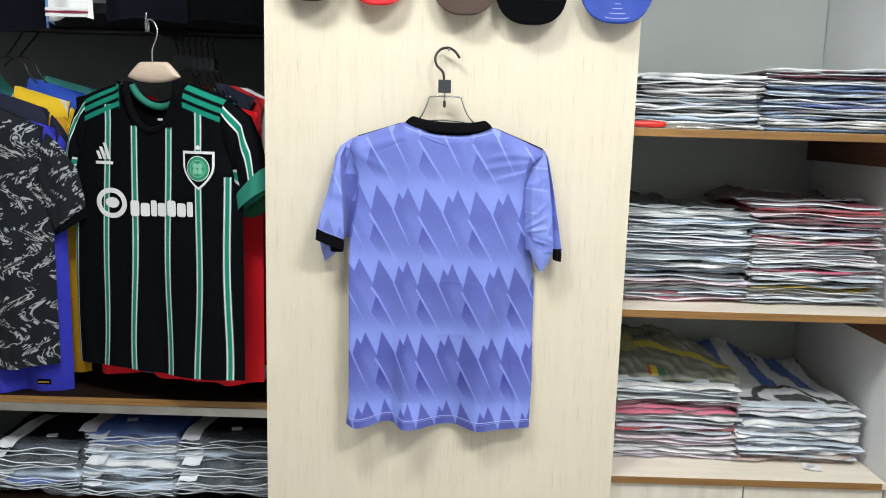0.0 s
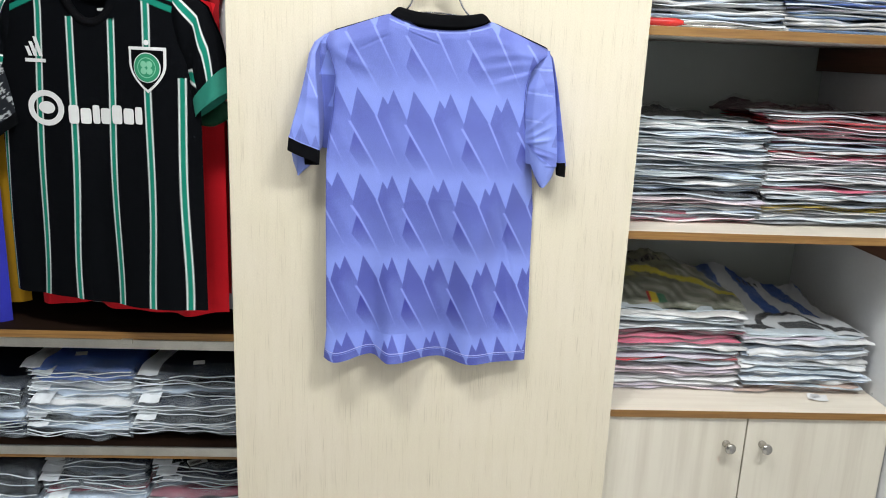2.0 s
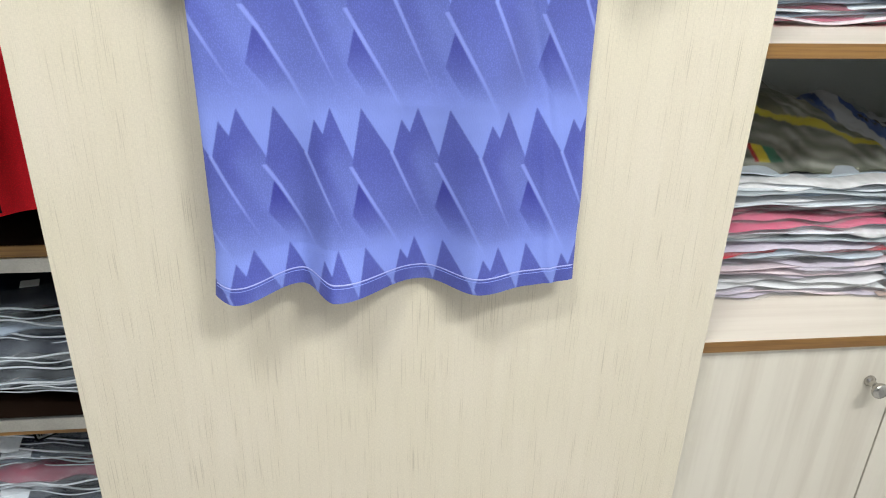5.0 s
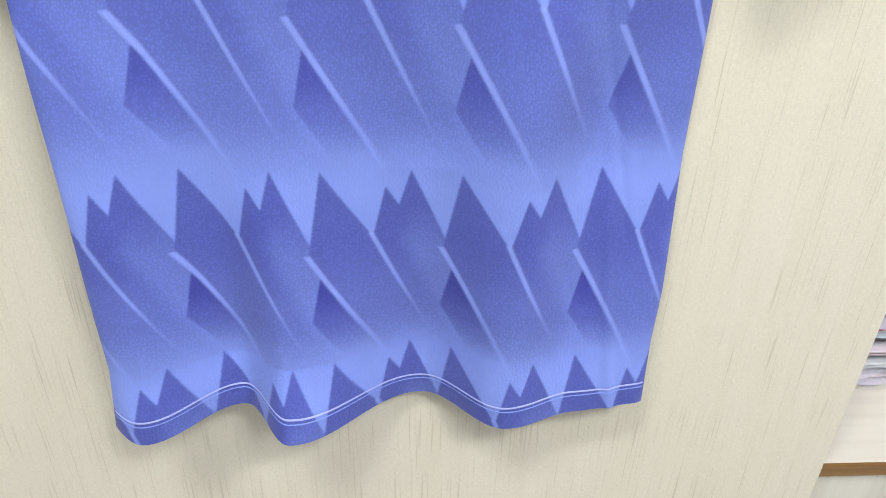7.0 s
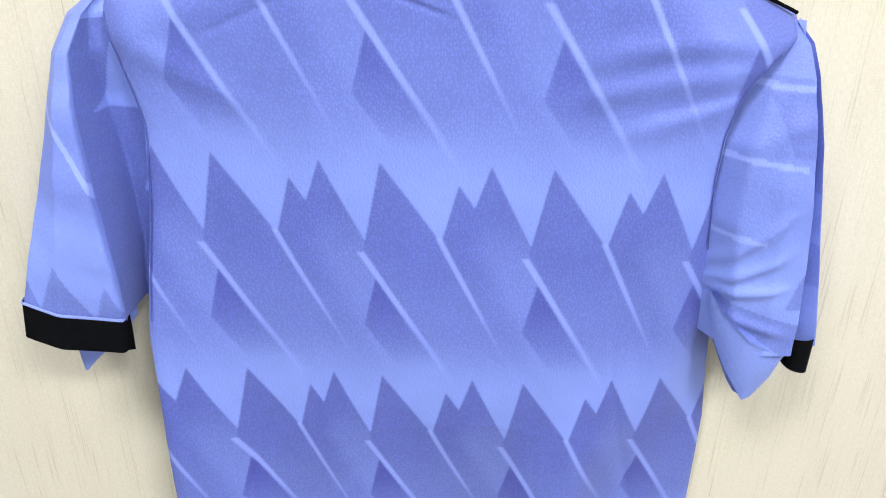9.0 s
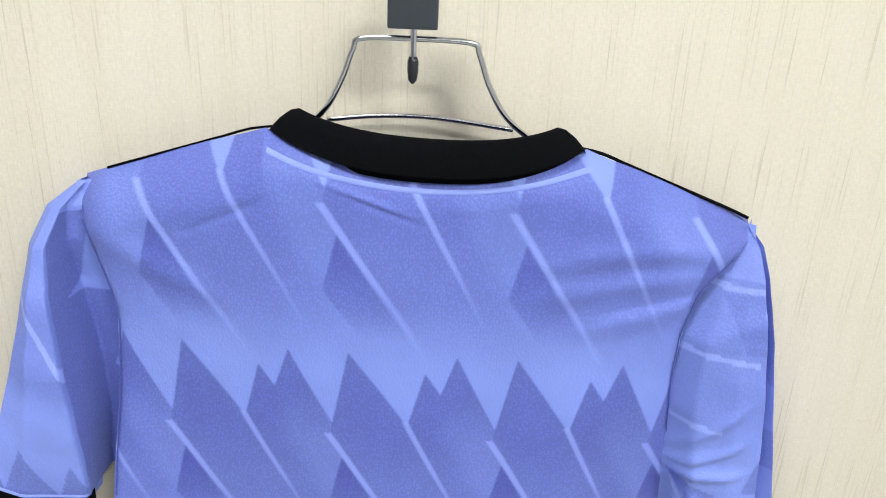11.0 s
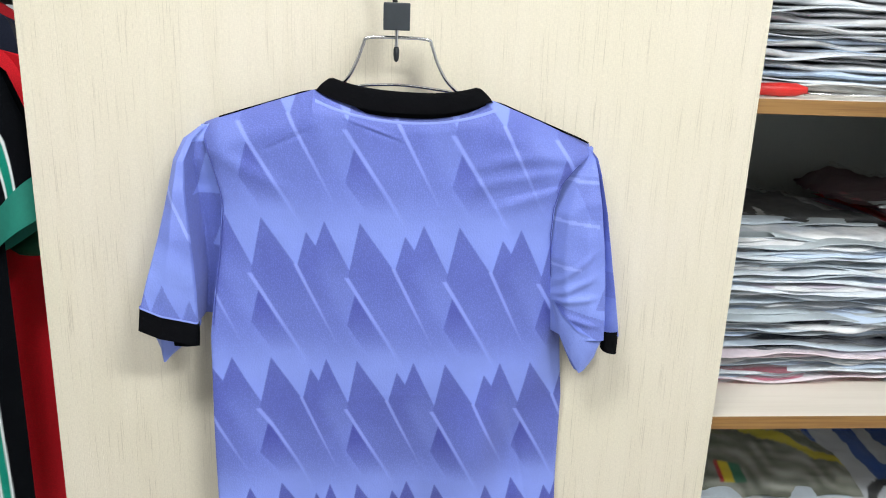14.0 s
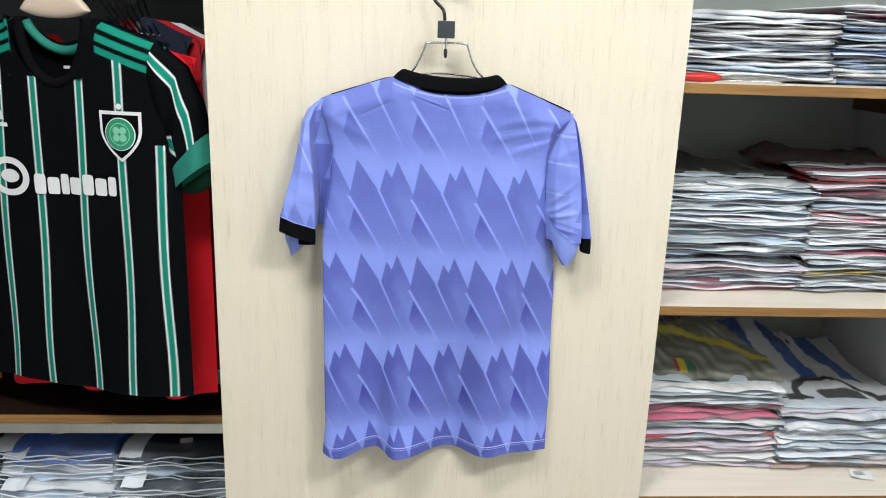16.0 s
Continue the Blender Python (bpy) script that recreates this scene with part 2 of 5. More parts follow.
def tube(points, r, n=10):
    """A rod of radius r along a smooth line through the points."""
    pts = [Vector(p) for p in points]
    fine = []
    for i in range(len(pts) - 1):
        p0, p1, p2, p3 = pts[max(i - 1, 0)], pts[i], pts[i + 1], pts[min(i + 2, len(pts) - 1)]
        for k in range(6):
            t = k / 6
            fine.append(0.5 * ((2 * p1) + (p2 - p0) * t + (2 * p0 - 5 * p1 + 4 * p2 - p3) * t * t + (3 * p1 - p0 - 3 * p2 + p3) * t ** 3))
    fine.append(pts[-1])
    verts, faces = [], []
    up = Vector((0.12, 0.97, 0.2)).normalized()
    for i, p in enumerate(fine):
        d = (fine[min(i + 1, len(fine) - 1)] - fine[max(i - 1, 0)]).normalized()
        a = d.cross(up).normalized()
        b = d.cross(a).normalized()
        for k in range(n):
            w = 2 * math.pi * k / n
            verts.append(p + (a * math.cos(w) + b * math.sin(w)) * r)
    m = len(fine)
    for j in range(m - 1):
        for i in range(n):
            k = (i + 1) % n
            faces.append((j * n + i, j * n + k, (j + 1) * n + k, (j + 1) * n + i))
    faces += [tuple(range(n)), tuple(range((m - 1) * n, m * n))]
    return solid(verts, faces)


def sstep(v, a, b):
    t = np.clip((np.asarray(v, float) - a) / (b - a), 0, 1)
    return t * t * (3 - 2 * t)


def wave_through(x, knots, values):
    """Cosine glide through knots."""
    x = np.asarray(x, float)
    i = np.clip(np.searchsorted(knots, x) - 1, 0, len(knots) - 2)
    k, v = np.array(knots), np.array(values)
    t = np.clip((x - k[i]) / (k[i + 1] - k[i]), 0, 1)
    t = (1 - np.cos(np.pi * t)) / 2
    return v[i] * (1 - t) + v[i + 1] * t


def sheet(X, Y, Z, colour=None, closed=False):
    """A smooth mesh from arrays of places, rows by columns; colour goes into the layer 'print'."""
    h, w = X.shape
    me = bpy.data.meshes.new("sheet")
    co = np.stack([X, Y, Z], -1).reshape(-1, 3)
    r = np.arange(h - 1)[:, None] * w
    c = np.arange(w if closed else w - 1)[None, :]
    cn = (c + 1) % w
    quads = np.stack([r + c, r + cn, r + w + cn, r + w + c], -1).reshape(-1, 4)
    me.vertices.add(len(co))
    me.vertices.foreach_set("co", co.ravel())
    me.loops.add(quads.size)
    me.loops.foreach_set("vertex_index", quads.ravel().astype(np.int32))
    me.polygons.add(len(quads))
    me.polygons.foreach_set("loop_start", np.arange(0, quads.size, 4, dtype=np.int32))
    me.polygons.foreach_set("use_smooth", np.ones(len(quads), bool))
    me.update(calc_edges=True)
    if colour is not None:
        at = me.color_attributes.new("print", "FLOAT_COLOR", "POINT")
        col = np.ones((len(co), 4), np.float32)
        col[:, :3] = colour.reshape(-1, 3)
        at.data.foreach_set("color", col.ravel())
    return me


# ---- setting ----
PX0, PX1, PY = -0.383, 0.405, 1.75
RX, BY = 1.045, 2.30


def setting(name, bm, mat, label, category):
    ob = part(name, bm, mat, None)
    return tagged(ob, label, category, kind="structure")


setting("floor", box((-3.2, -4.0, -0.1), (3.0, 2.6, 0.0)), M_FLOOR, "pale stone tiled shop floor", "floor")
setting("ceiling", box((-3.2, -4.0, 2.7), (3.0, 2.6, 2.8)), M_CEIL, "plain white shop ceiling", "ceiling")
setting("wall_south", box((-3.2, -4.1, 0), (3.0, -4.0, 2.7)), M_WALL, "plain white shop wall", "wall")
setting("wall_west", box((-3.3, -4.0, 0), (-3.2, 2.6, 2.7)), M_WALL, "plain white shop wall", "wall")
setting("wall_north", box((-3.2, 2.45, 0), (3.0, 2.6, 2.7)), M_WALL, "plain white wall behind the shop fittings", "wall")
setting("wall_east", box((RX, -4.0, 0), (RX + 0.15, 2.45, 2.7)), M_WALL, "scuffed white painted wall beside the shelves", "wall")

panel_ob = setting("wall_panel", box((PX0, PY, 0), (PX1, PY + 0.014, 2.7), 0.0015), M_PANEL, "cream streaked covering on an upright wall panel", "wall panel")

# scuffs on the painted wall
for y, z, w in ((1.93, 0.69, 0.012), (1.86, 0.665, 0.008), (2.0, 0.75, 0.006)):
    bm = lathe([(w * 0.4, 0.0), (w * 0.36, 0.0008)], (RX - 0.0005, y, z), "x", 9)
    bmesh.ops.scale(bm, vec=(-1, 1, 1), space=Matrix.Translation((-RX, 0, 0)), verts=bm.verts)
    part("scuff", bm, M_GREYC, bpy.data.objects["wall_east"])

# ---- shelving on the right ----
unit = thing("shelf_unit", (0.72, 1.77, 0), "pale laminate shelf unit with oak edging built against the wall", "shelving")
SX0, SX1, SY = PX1 - 0.013, RX - 0.002, 1.765
part("back_board", box((SX0, BY, 0.0), (SX1, BY + 0.018, 2.6)), M_INNER, unit)
part("side_board", box((SX0, SY + 0.006, 0.0), (SX0 + 0.016, BY, 2.6)), M_INNER, unit)
for zb, zt, nm in ((1.038, 1.0545, "shelf_board"), (1.438, 1.455, "shelf_board")):
    sh = part(nm, box((SX0 + 0.016, SY + 0.003, zb), (SX1, BY, zt), 0.0008), M_SHELF, unit)
    part("edge_band", box((SX0 + 0.001, SY, zb - 0.0005), (SX1, SY + 0.003, zt - 0.0003), 0.0006), M_EDGE, sh, "oak edge band")
    part("batten", box((SX1 - 0.018, SY + 0.012, zb - 0.058), (SX1, BY, zb - 0.0005), 0.001), M_DARKWOOD, unit, "dark brown wooden batten")

ctr = tagged(part("counter_top", box((SX0, SY + 0.003, 0.6445), (SX1, BY - 0.002, 0.6600), 0.0008), M_SHELF, None), "pale laminate counter top with a brown oak front edge", "counter")
part("edge_band", box((SX0, SY, 0.6440), (SX1 - 0.01, SY + 0.003, 0.6595), 0.0006), M_EDGE, ctr, "oak edge band")

base = thing("base_cabinet", (0.72, 1.79, 0), "low pale ash cabinet with two doors under the counter", "cabinet")
part("body", box((SX0 + 0.016, SY + 0.03, 0.0), (SX1, BY - 0.003, 0.6440)), M_INNER, base)
for x0, x1, kx in ((SX0 + 0.002, 0.7165, 0.676), (0.7195, SX1 - 0.003, 0.757)):
    d = part("door", box((x0, SY + 0.008, 0.06), (x1, SY + 0.026, 0.6405), 0.001), M_DOOR, base)
    part("knob", lathe([(0.0085, 0), (0.0085, 0.003), (0.0055, 0.006), (0.0052, 0.015), (0.010, 0.020), (0.0118, 0.0235), (0.0118, 0.0265), (0.0105, 0.029), (0.004, 0.030)],
                       (kx, SY + 0.008, 0.580), "y", 28), M_KNOB, d, "round satin nickel knob", smooth=True)

# ---- the lilac shirt on the panel ----
LILAC, VIOLET, PALE = np.array((0.225, 0.298, 0.755)), np.array((0.070, 0.085, 0.385)), np.array((0.37, 0.44, 0.88))
# rows of the print: height of the peaks, places of the tall peaks, strength
PRINT_ROWS = ((1.476, (-0.2565, -0.1465, -0.0365, 0.0755, 0.1875, 0.2995), 0.72),
              (1.317, (-0.243, -0.138, -0.035, 0.071, 0.176, 0.281), 0.80),
              (1.159, (-0.2465, -0.131, -0.037, 0.061, 0.160, 0.258), 0.88),
              (0.999, (-0.219, -0.123, -0.036, 0.055, 0.150, 0.244), 1.0),
              (0.843, (-0.2175, -0.116, -0.034, 0.053, 0.148, 0.242), 1.0))


def lilac_print(x, z, amount=1.0):
    """Rows of peaked diamonds that fade downwards, with pale slanted lines."""
    dark, pale = np.zeros_like(x), np.zeros_like(x)
    for z0, peaks, strength in PRINT_ROWS:
        strength = strength * amount
        pos = np.interp(x, peaks, range(6))
        w = z0 - z - 0.034 * (x - 0.0)
        live = (w > -0.03) & (w < 0.19)
        for k in range(-1, 6):
            q = (pos - k) * 0.1
            # the tall diamond
            left = np.where(w < 0.060, -0.19 * w, -0.0114 + 0.55 * (w - 0.060))
            right = np.where(w < 0.053, 0.68 * w, 0.0360 + 0.47 * (w - 0.053))
            inside = live & (w > 0) & (q > left) & (q < right)
            fade = 0.90 - 0.22 * sstep(w, 0.05, 0.115) - 0.68 * sstep(w, 0.112, 0.182)
            dark = np.where(inside, np.maximum(dark, strength * fade), dark)
            # twin peak
            w1 = w - 0.013
            l1 = 0.0455 + np.where(w1 < 0.042, -0.25 * w1, -0.0105 + 0.47 * (w1 - 0.042))
            r1 = 0.0455 + 0.66 * w1
            l2 = 0.0640 - 0.32 * w
            r2 = 0.0640 + np.where(w < 0.05, 0.48 * w, 0.024 + 0.48 * (w - 0.05))
            twin = live & (((w1 > 0) & (q > l1) & (q < r1)) | ((w > 0) & (q > np.where(w1 > 0, np.maximum(l2, l1), l2)) & (q < r2)))
            band = np.clip((q - l1) / 0.035, 0, 1)
            f2 = (0.92 - 0.30 * sstep(band, 0.35, 0.9) * sstep(w, 0.02, 0.07)) * (1 - 0.26 * sstep(w, 0.05, 0.115) - 0.74 * sstep(w, 0.110, 0.180))
            dark = np.where(twin, np.maximum(dark, strength * f2), dark)
            # small diamond below the tall one's flank
            w3 = w - 0.081
            l3 = -0.0045 + np.where(w3 < 0.036, -0.22 * w3, -0.0079 + 0.66 * (w3 - 0.036))
            r3 = -0.0045 + 0.58 * w3
            low = live & (w3 > 0) & (q > l3) & (q < r3)
            dark = np.where(low, np.maximum(dark, strength * 1.16 * (1 - 0.28 * sstep(w3, 0.01, 0.05) - 0.72 * sstep(w3, 0.04, 0.082))), dark)
            # pale lines
            for c, wa, wb, sl, wid in ((0.0360, 0.053, 0.138, 0.47, 0.0017), (-0.0110, 0.066, 0.160, 0.60, 0.0020)):
                off = np.abs(q - (c + sl * (w - wa)))
                line = live & (w > wa - 0.004) & (w < wb)
                edge = np.clip((wid * (1.15 - 0.5 * sstep(w, wa, wb)) - off) / 0.0006 + 0.5, 0, 1)
                pale = np.where(line, np.maximum(pale, 0.72 * edge * (1 - 0.85 * sstep(w, wa + 0.03, wb))), pale)
    dark = dark * (1 - pale)
    col = LILAC * (1 - dark[..., None]) + VIOLET * dark[..., None]
    tint = np.clip(pale * 0.40, 0, 1)[..., None]
    return col * (1 - tint) + PALE * tint


def neck_top(x):
    """Height of the shirt's upper edge."""
    a = np.abs(x - 0.010)
    tilt = -0.035 * (x - 0.01)
    inner = 1.4325 + 0.0175 * (a / 0.093) ** 2.2 + tilt
    outer = 1.450 - (a - 0.093) * 0.36 - 5.0 * np.clip(a - 0.19, 0, 1) ** 2 + tilt
    return np.where(a < 0.093, inner, outer)


ZL = ((0.785, 0.85, 1.10, 1.19, 1.23, 1.282, 1.33, 1.36, 1.385, 1.405), (-0.198, -0.192, -0.194, -0.194, -0.190, -0.183, -0.179, -0.186, -0.193, -0.199))
ZR = ((0.785, 0.89, 1.03, 1.10, 1.20, 1.25, 1.292, 1.324, 1.351, 1.377, 1.396), (0.207, 0.210, 0.207, 0.206, 0.195, 0.179, 0.174, 0.175, 0.181, 0.197, 0.215))
# how the cloth waves towards and away from the panel, level by level
FOLD_X = (-0.21, -0.175, -0.105, -0.068, 0.032, 0.095, 0.150, 0.215)
FOLDS = ((0.785, (1.699, 1.683, 1.716, 1.679, 1.740, 1.698, 1.714, 1.717)),
         (0.845, (1.697, 1.694, 1.724, 1.700, 1.738, 1.706, 1.724, 1.728)),
         (1.000, (1.696, 1.697, 1.713, 1.708, 1.717, 1.703, 1.732, 1.738)),
         (1.160, (1.697, 1.701, 1.705, 1.704, 1.703, 1.701, 1.712, 1.737)),
         (1.300, (1.713, 1.706, 1.703, 1.702, 1.702, 1.702, 1.704, 1.714)),
         (1.460, (1.713, 1.706, 1.702, 1.700, 1.700, 1.701, 1.704, 1.714)))


def crease(x, z, x0, z0, slope, bend, half, wide):
    """A soft ridge along a bent line, fading at both ends."""
    d = (z - z0 - slope * (x - x0) - bend * (x - x0) ** 2) / wide
    return np.exp(-d * d) * np.exp(-((x - x0) / half) ** 4)


def body_depth(x, z, e):
    y = np.zeros_like(x)
    levels = [wave_through(x, FOLD_X, row) for _, row in FOLDS]
    for i in range(len(FOLDS) - 1):
        z0, z1 = FOLDS[i][0], FOLDS[i + 1][0]
        inside = (z >= z0) & (z < z1) if i else (z < z1)
        t = sstep(z, z0, z1) if i > 1 else np.clip((z - z0) / (z1 - z0), 0, 1)
        y = np.where(inside, levels[i] * (1 - t) + levels[i + 1] * t, y)
    y = y + 0.003 * e ** 60 + 0.004 * e ** 12 * sstep(z, 1.2, 1.3)
    hang = np.clip((neck_top(x) - z) / 0.035, 0, 1)
    y = y + 0.026 * (1 - hang) ** 2 * sstep(np.abs(x - 0.01), 0.05, 0.13)
    # drag lines below the shoulder
    y = y - 0.0030 * crease(x, z, 0.150, 1.3900, 0.05, -1.5, 0.060, 0.0085)
    y = y - 0.0024 * crease(x, z, 0.140, 1.3690, 0.16, -0.6, 0.055, 0.0075)
    y = y - 0.0022 * crease(x, z, 0.150, 1.3480, 0.34, 0.6, 0.040, 0.0080)
    y = y + 0.0012 * crease(x, z, 0.155, 1.3560, 0.26, 0.4, 0.035, 0.0040)
    y = y - 0.0022 * crease(x, z, -0.150, 1.3700, -0.45, 0.5, 0.036, 0.0100)
    y = y + 0.0009 * crease(x, z, -0.110, 1.4030, 0.45, 0.0, 0.024, 0.0032)
    y = y - 0.0012 * crease(x, z, -0.026, 1.4185, -0.36, 0.0, 0.026, 0.0022)
    y = y + 0.0008 * crease(x, z, -0.012, 1.4105, -0.36, 0.0, 0.020, 0.0022)
    # press line across the back, and upright pulls at the sides
    y = y - 0.0004 * crease(x, z, 0.010, 1.1180, 0.02, -2.2, 0.105, 0.0030)
    y = y + 0.0012 * np.exp(-((x - 0.150 - 0.03 * np.sin(9 * z)) / 0.004) ** 2) * sstep(z, 0.86, 1.0) * (1 - sstep(z, 1.12, 1.22))
    y = y - 0.0020 * np.exp(-((x - 0.172 + 0.12 * (z - 0.85)) / 0.005) ** 2) * (1 - sstep(z, 0.90, 1.02))
    y = y + 0.008 * (1 - np.clip((neck_top(x) - z) / 0.022, 0, 1)) ** 2 * (1 - sstep(np.abs(x - 0.01), 0.085, 0.11))
    y = y + 0.0016 * np.sin(23 * x + 9 * z) * sstep(z, 0.9, 1.1) + 0.0008 * np.sin(61 * x - 37 * z)
    return np.minimum(y, 1.7445)


def hem_height(x):
    return wave_through(x, (-0.21, -0.175, -0.102, -0.068, 0.032, 0.092, 0.22), (0.799, 0.790, 0.797, 0.790, 0.787, 0.784, 0.790))


def body_at(U, V):
    x = -0.197 + 0.402 * U
    z = hem_height(x) + V * (neck_top(x) - hem_height(x))
    x = np.interp(z, *ZL) * (1 - U) + np.interp(z, *ZR) * U
    z = hem_height(x) + V * (neck_top(x) - hem_height(x))
    return x, body_depth(x, z, np.abs(2 * U - 1)), z


M_SEAMDARK = plain("indigo_seam", (0.07, 0.09, 0.38), 0.8, var=0.1)
M_SEAM = plain("lilac_seam", (0.25, 0.32, 0.78), 0.7, var=0.1)
M_LILAC = fabric("lilac_printed_knit", 0.56, 0.12, 0.30)
shirt = thing("football_shirt", (0.01, 1.72, 1.44), "lilac football shirt with violet diamond print on a wire hanger", "shirt")
U, V = np.meshgrid(np.linspace(0, 1, 440), np.linspace(0, 1, 700))
X, Y, Z = body_at(U, V)
C = sum(lilac_print(X + a * 0.00045, Z + b * 0.00045) for a in (-1, 0, 1) for b in (-1, 0, 1)) / 9
C = np.where((Z < hem_height(X) + 0.020)[..., None], C * 0.88, C)
link_mesh("back_panel", sheet(X, Y, Z, C), M_LILAC, shirt)
U2, V2 = np.meshgrid(np.linspace(0, 1, 40), np.linspace(0, 1, 50))
Xb, Yb, Zb = body_at(U2, V2)
link_mesh("front_panel", sheet(0.008 + (Xb - 0.008) * 0.80, np.full_like(Xb, 1.7462), Zb + 0.022 * (1 - V2) - 0.014 * V2, np.tile(LILAC, (*Xb.shape, 1))), M_LILAC, shirt)


def ribbon(u, v0, v1, lift):
    """A narrow strip that lies on the shirt's back."""
    Ua, Va = np.meshgrid(u, np.array((v0, (v0 + v1) / 2, v1)))
    a, b, c = body_at(Ua, Va)
    return sheet(a, b - lift * np.array((0.2, 1, 0.2))[:, None], c)


link_mesh("hem_stitching", ribbon(np.linspace(0.004, 0.996, 200), 0.0275, 0.0300, 0.0009), M_STITCH, shirt, "pale lilac stitched hem line")
link_mesh("hem_stitching", ribbon(np.linspace(0.004, 0.996, 200), 0.0225, 0.0240, 0.0007), M_SEAM, shirt, "second stitched hem line")
link_mesh("neck_seam", ribbon(np.linspace(0.285, 0.735, 120), 0.984, 0.9885, 0.0010), M_SEAM, shirt, "raised neck seam")


def loft(loops, n=72, fold=0.0, shade=1.0, seed=0):
    """Cloth tube through oval loops: (centre, half width vector, half depth vector)."""
    t = np.linspace(0, 1, 70)
    keys = np.linspace(0, 1, len(loops))
    flat = np.array([np.concatenate([np.array(p, float) for p in lp]) for lp in loops])
    path = np.stack([wave_through(t, keys, flat[:, i]) if len(loops) < 3 else np.interp(t, keys, flat[:, i]) for i in range(9)], -1)
    a = np.linspace(0, 2 * np.pi, n, endpoint=False)
    ca = np.sign(np.cos(a)) * np.abs(np.cos(a)) ** 0.8
    sa = np.sign(np.sin(a)) * np.abs(np.sin(a)) ** 0.8
    P = path[:, None, 0:3] + ca[None, :, None] * path[:, None, 3:6] + sa[None, :, None] * path[:, None, 6:9]
    rip = fold * np.sin(5 * a[None, :] + 9 * t[:, None] + seed) * np.sin(np.pi * t[:, None])
    P = P + rip[..., None] * np.array((0.3, -1, 0.2))
    return P


def draped(zs, cols, n=64, ripple=0.0, seed=0):
    """Cloth between upright lines: each line gives x and y at the heights zs; rows run from the top down."""
    t = np.linspace(0, 1, 200)
    keys = np.linspace(0, 1, len(zs))
    zz = np.interp(t, keys, zs)
    lines = np.array([[np.interp(t, keys, c[0]), np.interp(t, keys, c[1])] for c in cols])
    u = np.linspace(0, len(cols) - 1, n)
    i = np.clip(u.astype(int), 0, len(cols) - 2)
    f = u - i
    P = lines[i] * (1 - f)[:, None, None] + lines[i + 1] * f[:, None, None]
    for _ in range(5):
        P[1:-1] = 0.25 * P[:-2] + 0.5 * P[1:-1] + 0.25 * P[2:]
    P[:, :, 1:-1] = 0.25 * P[:, :, :-2] + 0.5 * P[:, :, 1:-1] + 0.25 * P[:, :, 2:]
    x, y = P[:, 0].T, P[:, 1].T
    z = np.repeat(zz[:, None], n, 1)
    y = y + ripple * np.sin(160 * z + 70 * x + seed) * np.sin(np.pi * np.linspace(0, 1, n))[None]
    return x, y, z


def band(name, loops, mat, parent, label):
    P = loft(loops, n=48)
    Q = np.concatenate([P[::8], P[-1:]], 0)
    return link_mesh(name, sheet(Q[..., 0], Q[..., 1], Q[..., 2], None, True), mat, parent, label)


def blend(col, tone, m):
    return col * (1 - m[..., None]) + tone * m[..., None]


def left_sleeve_print_shade(x, y, z, inner):
    """Small peaks above the cuff and a pale line; pale wedges in the fold beside the seam, its ground deepened for
    shade.
    """
    zc = z + 0.456 * (x + 0.211)
    soft = 0.55 * LILAC + 0.45 * VIOLET
    col = np.tile(LILAC, (*x.shape, 1))
    col = blend(col, soft, 0.75 * sstep(zc, 1.255, 1.300) * (1 - 0.4 * sstep(zc, 1.33, 1.36)))
    for x0, top, lo, hi in ((-0.236, 1.243, 0.36, 0.42), (-0.2555, 1.226, 0.42, 0.36), (-0.212, 1.234, 0.30, 0.30)):
        d = top - zc
        col = np.where(((d > 0) & (x - x0 > -lo * d) & (x - x0 < hi * d))[..., None], soft, col)
    line = np.abs(x + 0.232 - (1.354 - z) * 0.44) < 0.0016
    col = np.where((line & (z < 1.36) & (z > 1.27))[..., None], 0.4 * PALE + 0.6 * LILAC, col)
    # inner fold: violet print, darkened further to hold the fold's shade
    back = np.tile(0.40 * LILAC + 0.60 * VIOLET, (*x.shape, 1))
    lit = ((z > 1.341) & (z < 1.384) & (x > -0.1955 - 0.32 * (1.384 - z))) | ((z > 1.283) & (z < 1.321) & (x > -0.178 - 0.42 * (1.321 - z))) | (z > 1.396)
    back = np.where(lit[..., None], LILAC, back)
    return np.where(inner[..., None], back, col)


def right_sleeve_print_shade(x, y, z, outer):
    """Pale lines across the turned sleeve, violet patches high and low; the outer strip is toned down as its shaded
    side.
    """
    soft = 0.55 * LILAC + 0.45 * VIOLET
    col = np.tile(LILAC, (*x.shape, 1))
    col = blend(col, soft, 0.62 * sstep(z, 1.245, 1.285))
    col = np.where(((z < 1.362) & (z > 1.326) & (x > 0.196 + 0.45 * (1.362 - z)))[..., None], soft, col)
    pale = 0.35 * PALE + 0.65 * LILAC
    for zc, sl, x1 in ((1.366, -0.02, 0.23), (1.322, -0.10, 0.222), (1.272, -0.08, 0.205)):
        col = np.where(((np.abs(z - zc - sl * (x - 0.19)) < 0.0019) & (x < x1))[..., None], pale, col)
    d = z - (1.222 - 0.50 * (x - 0.190))
    col = np.where(((np.abs(d) < 0.003 + 0.22 * np.clip(x - 0.183, 0, 1)) & (x > 0.183))[..., None], soft, col)
    col = np.where(((z < 1.262) & (z > 1.225) & (x > 0.224 + 0.3 * (z - 1.225)))[..., None], soft, col)
    # outer strip turns from the light; that shade is mixed in as violet
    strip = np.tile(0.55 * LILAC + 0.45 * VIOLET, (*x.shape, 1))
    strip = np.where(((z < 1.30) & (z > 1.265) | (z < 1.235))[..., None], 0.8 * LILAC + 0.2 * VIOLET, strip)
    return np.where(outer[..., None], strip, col)


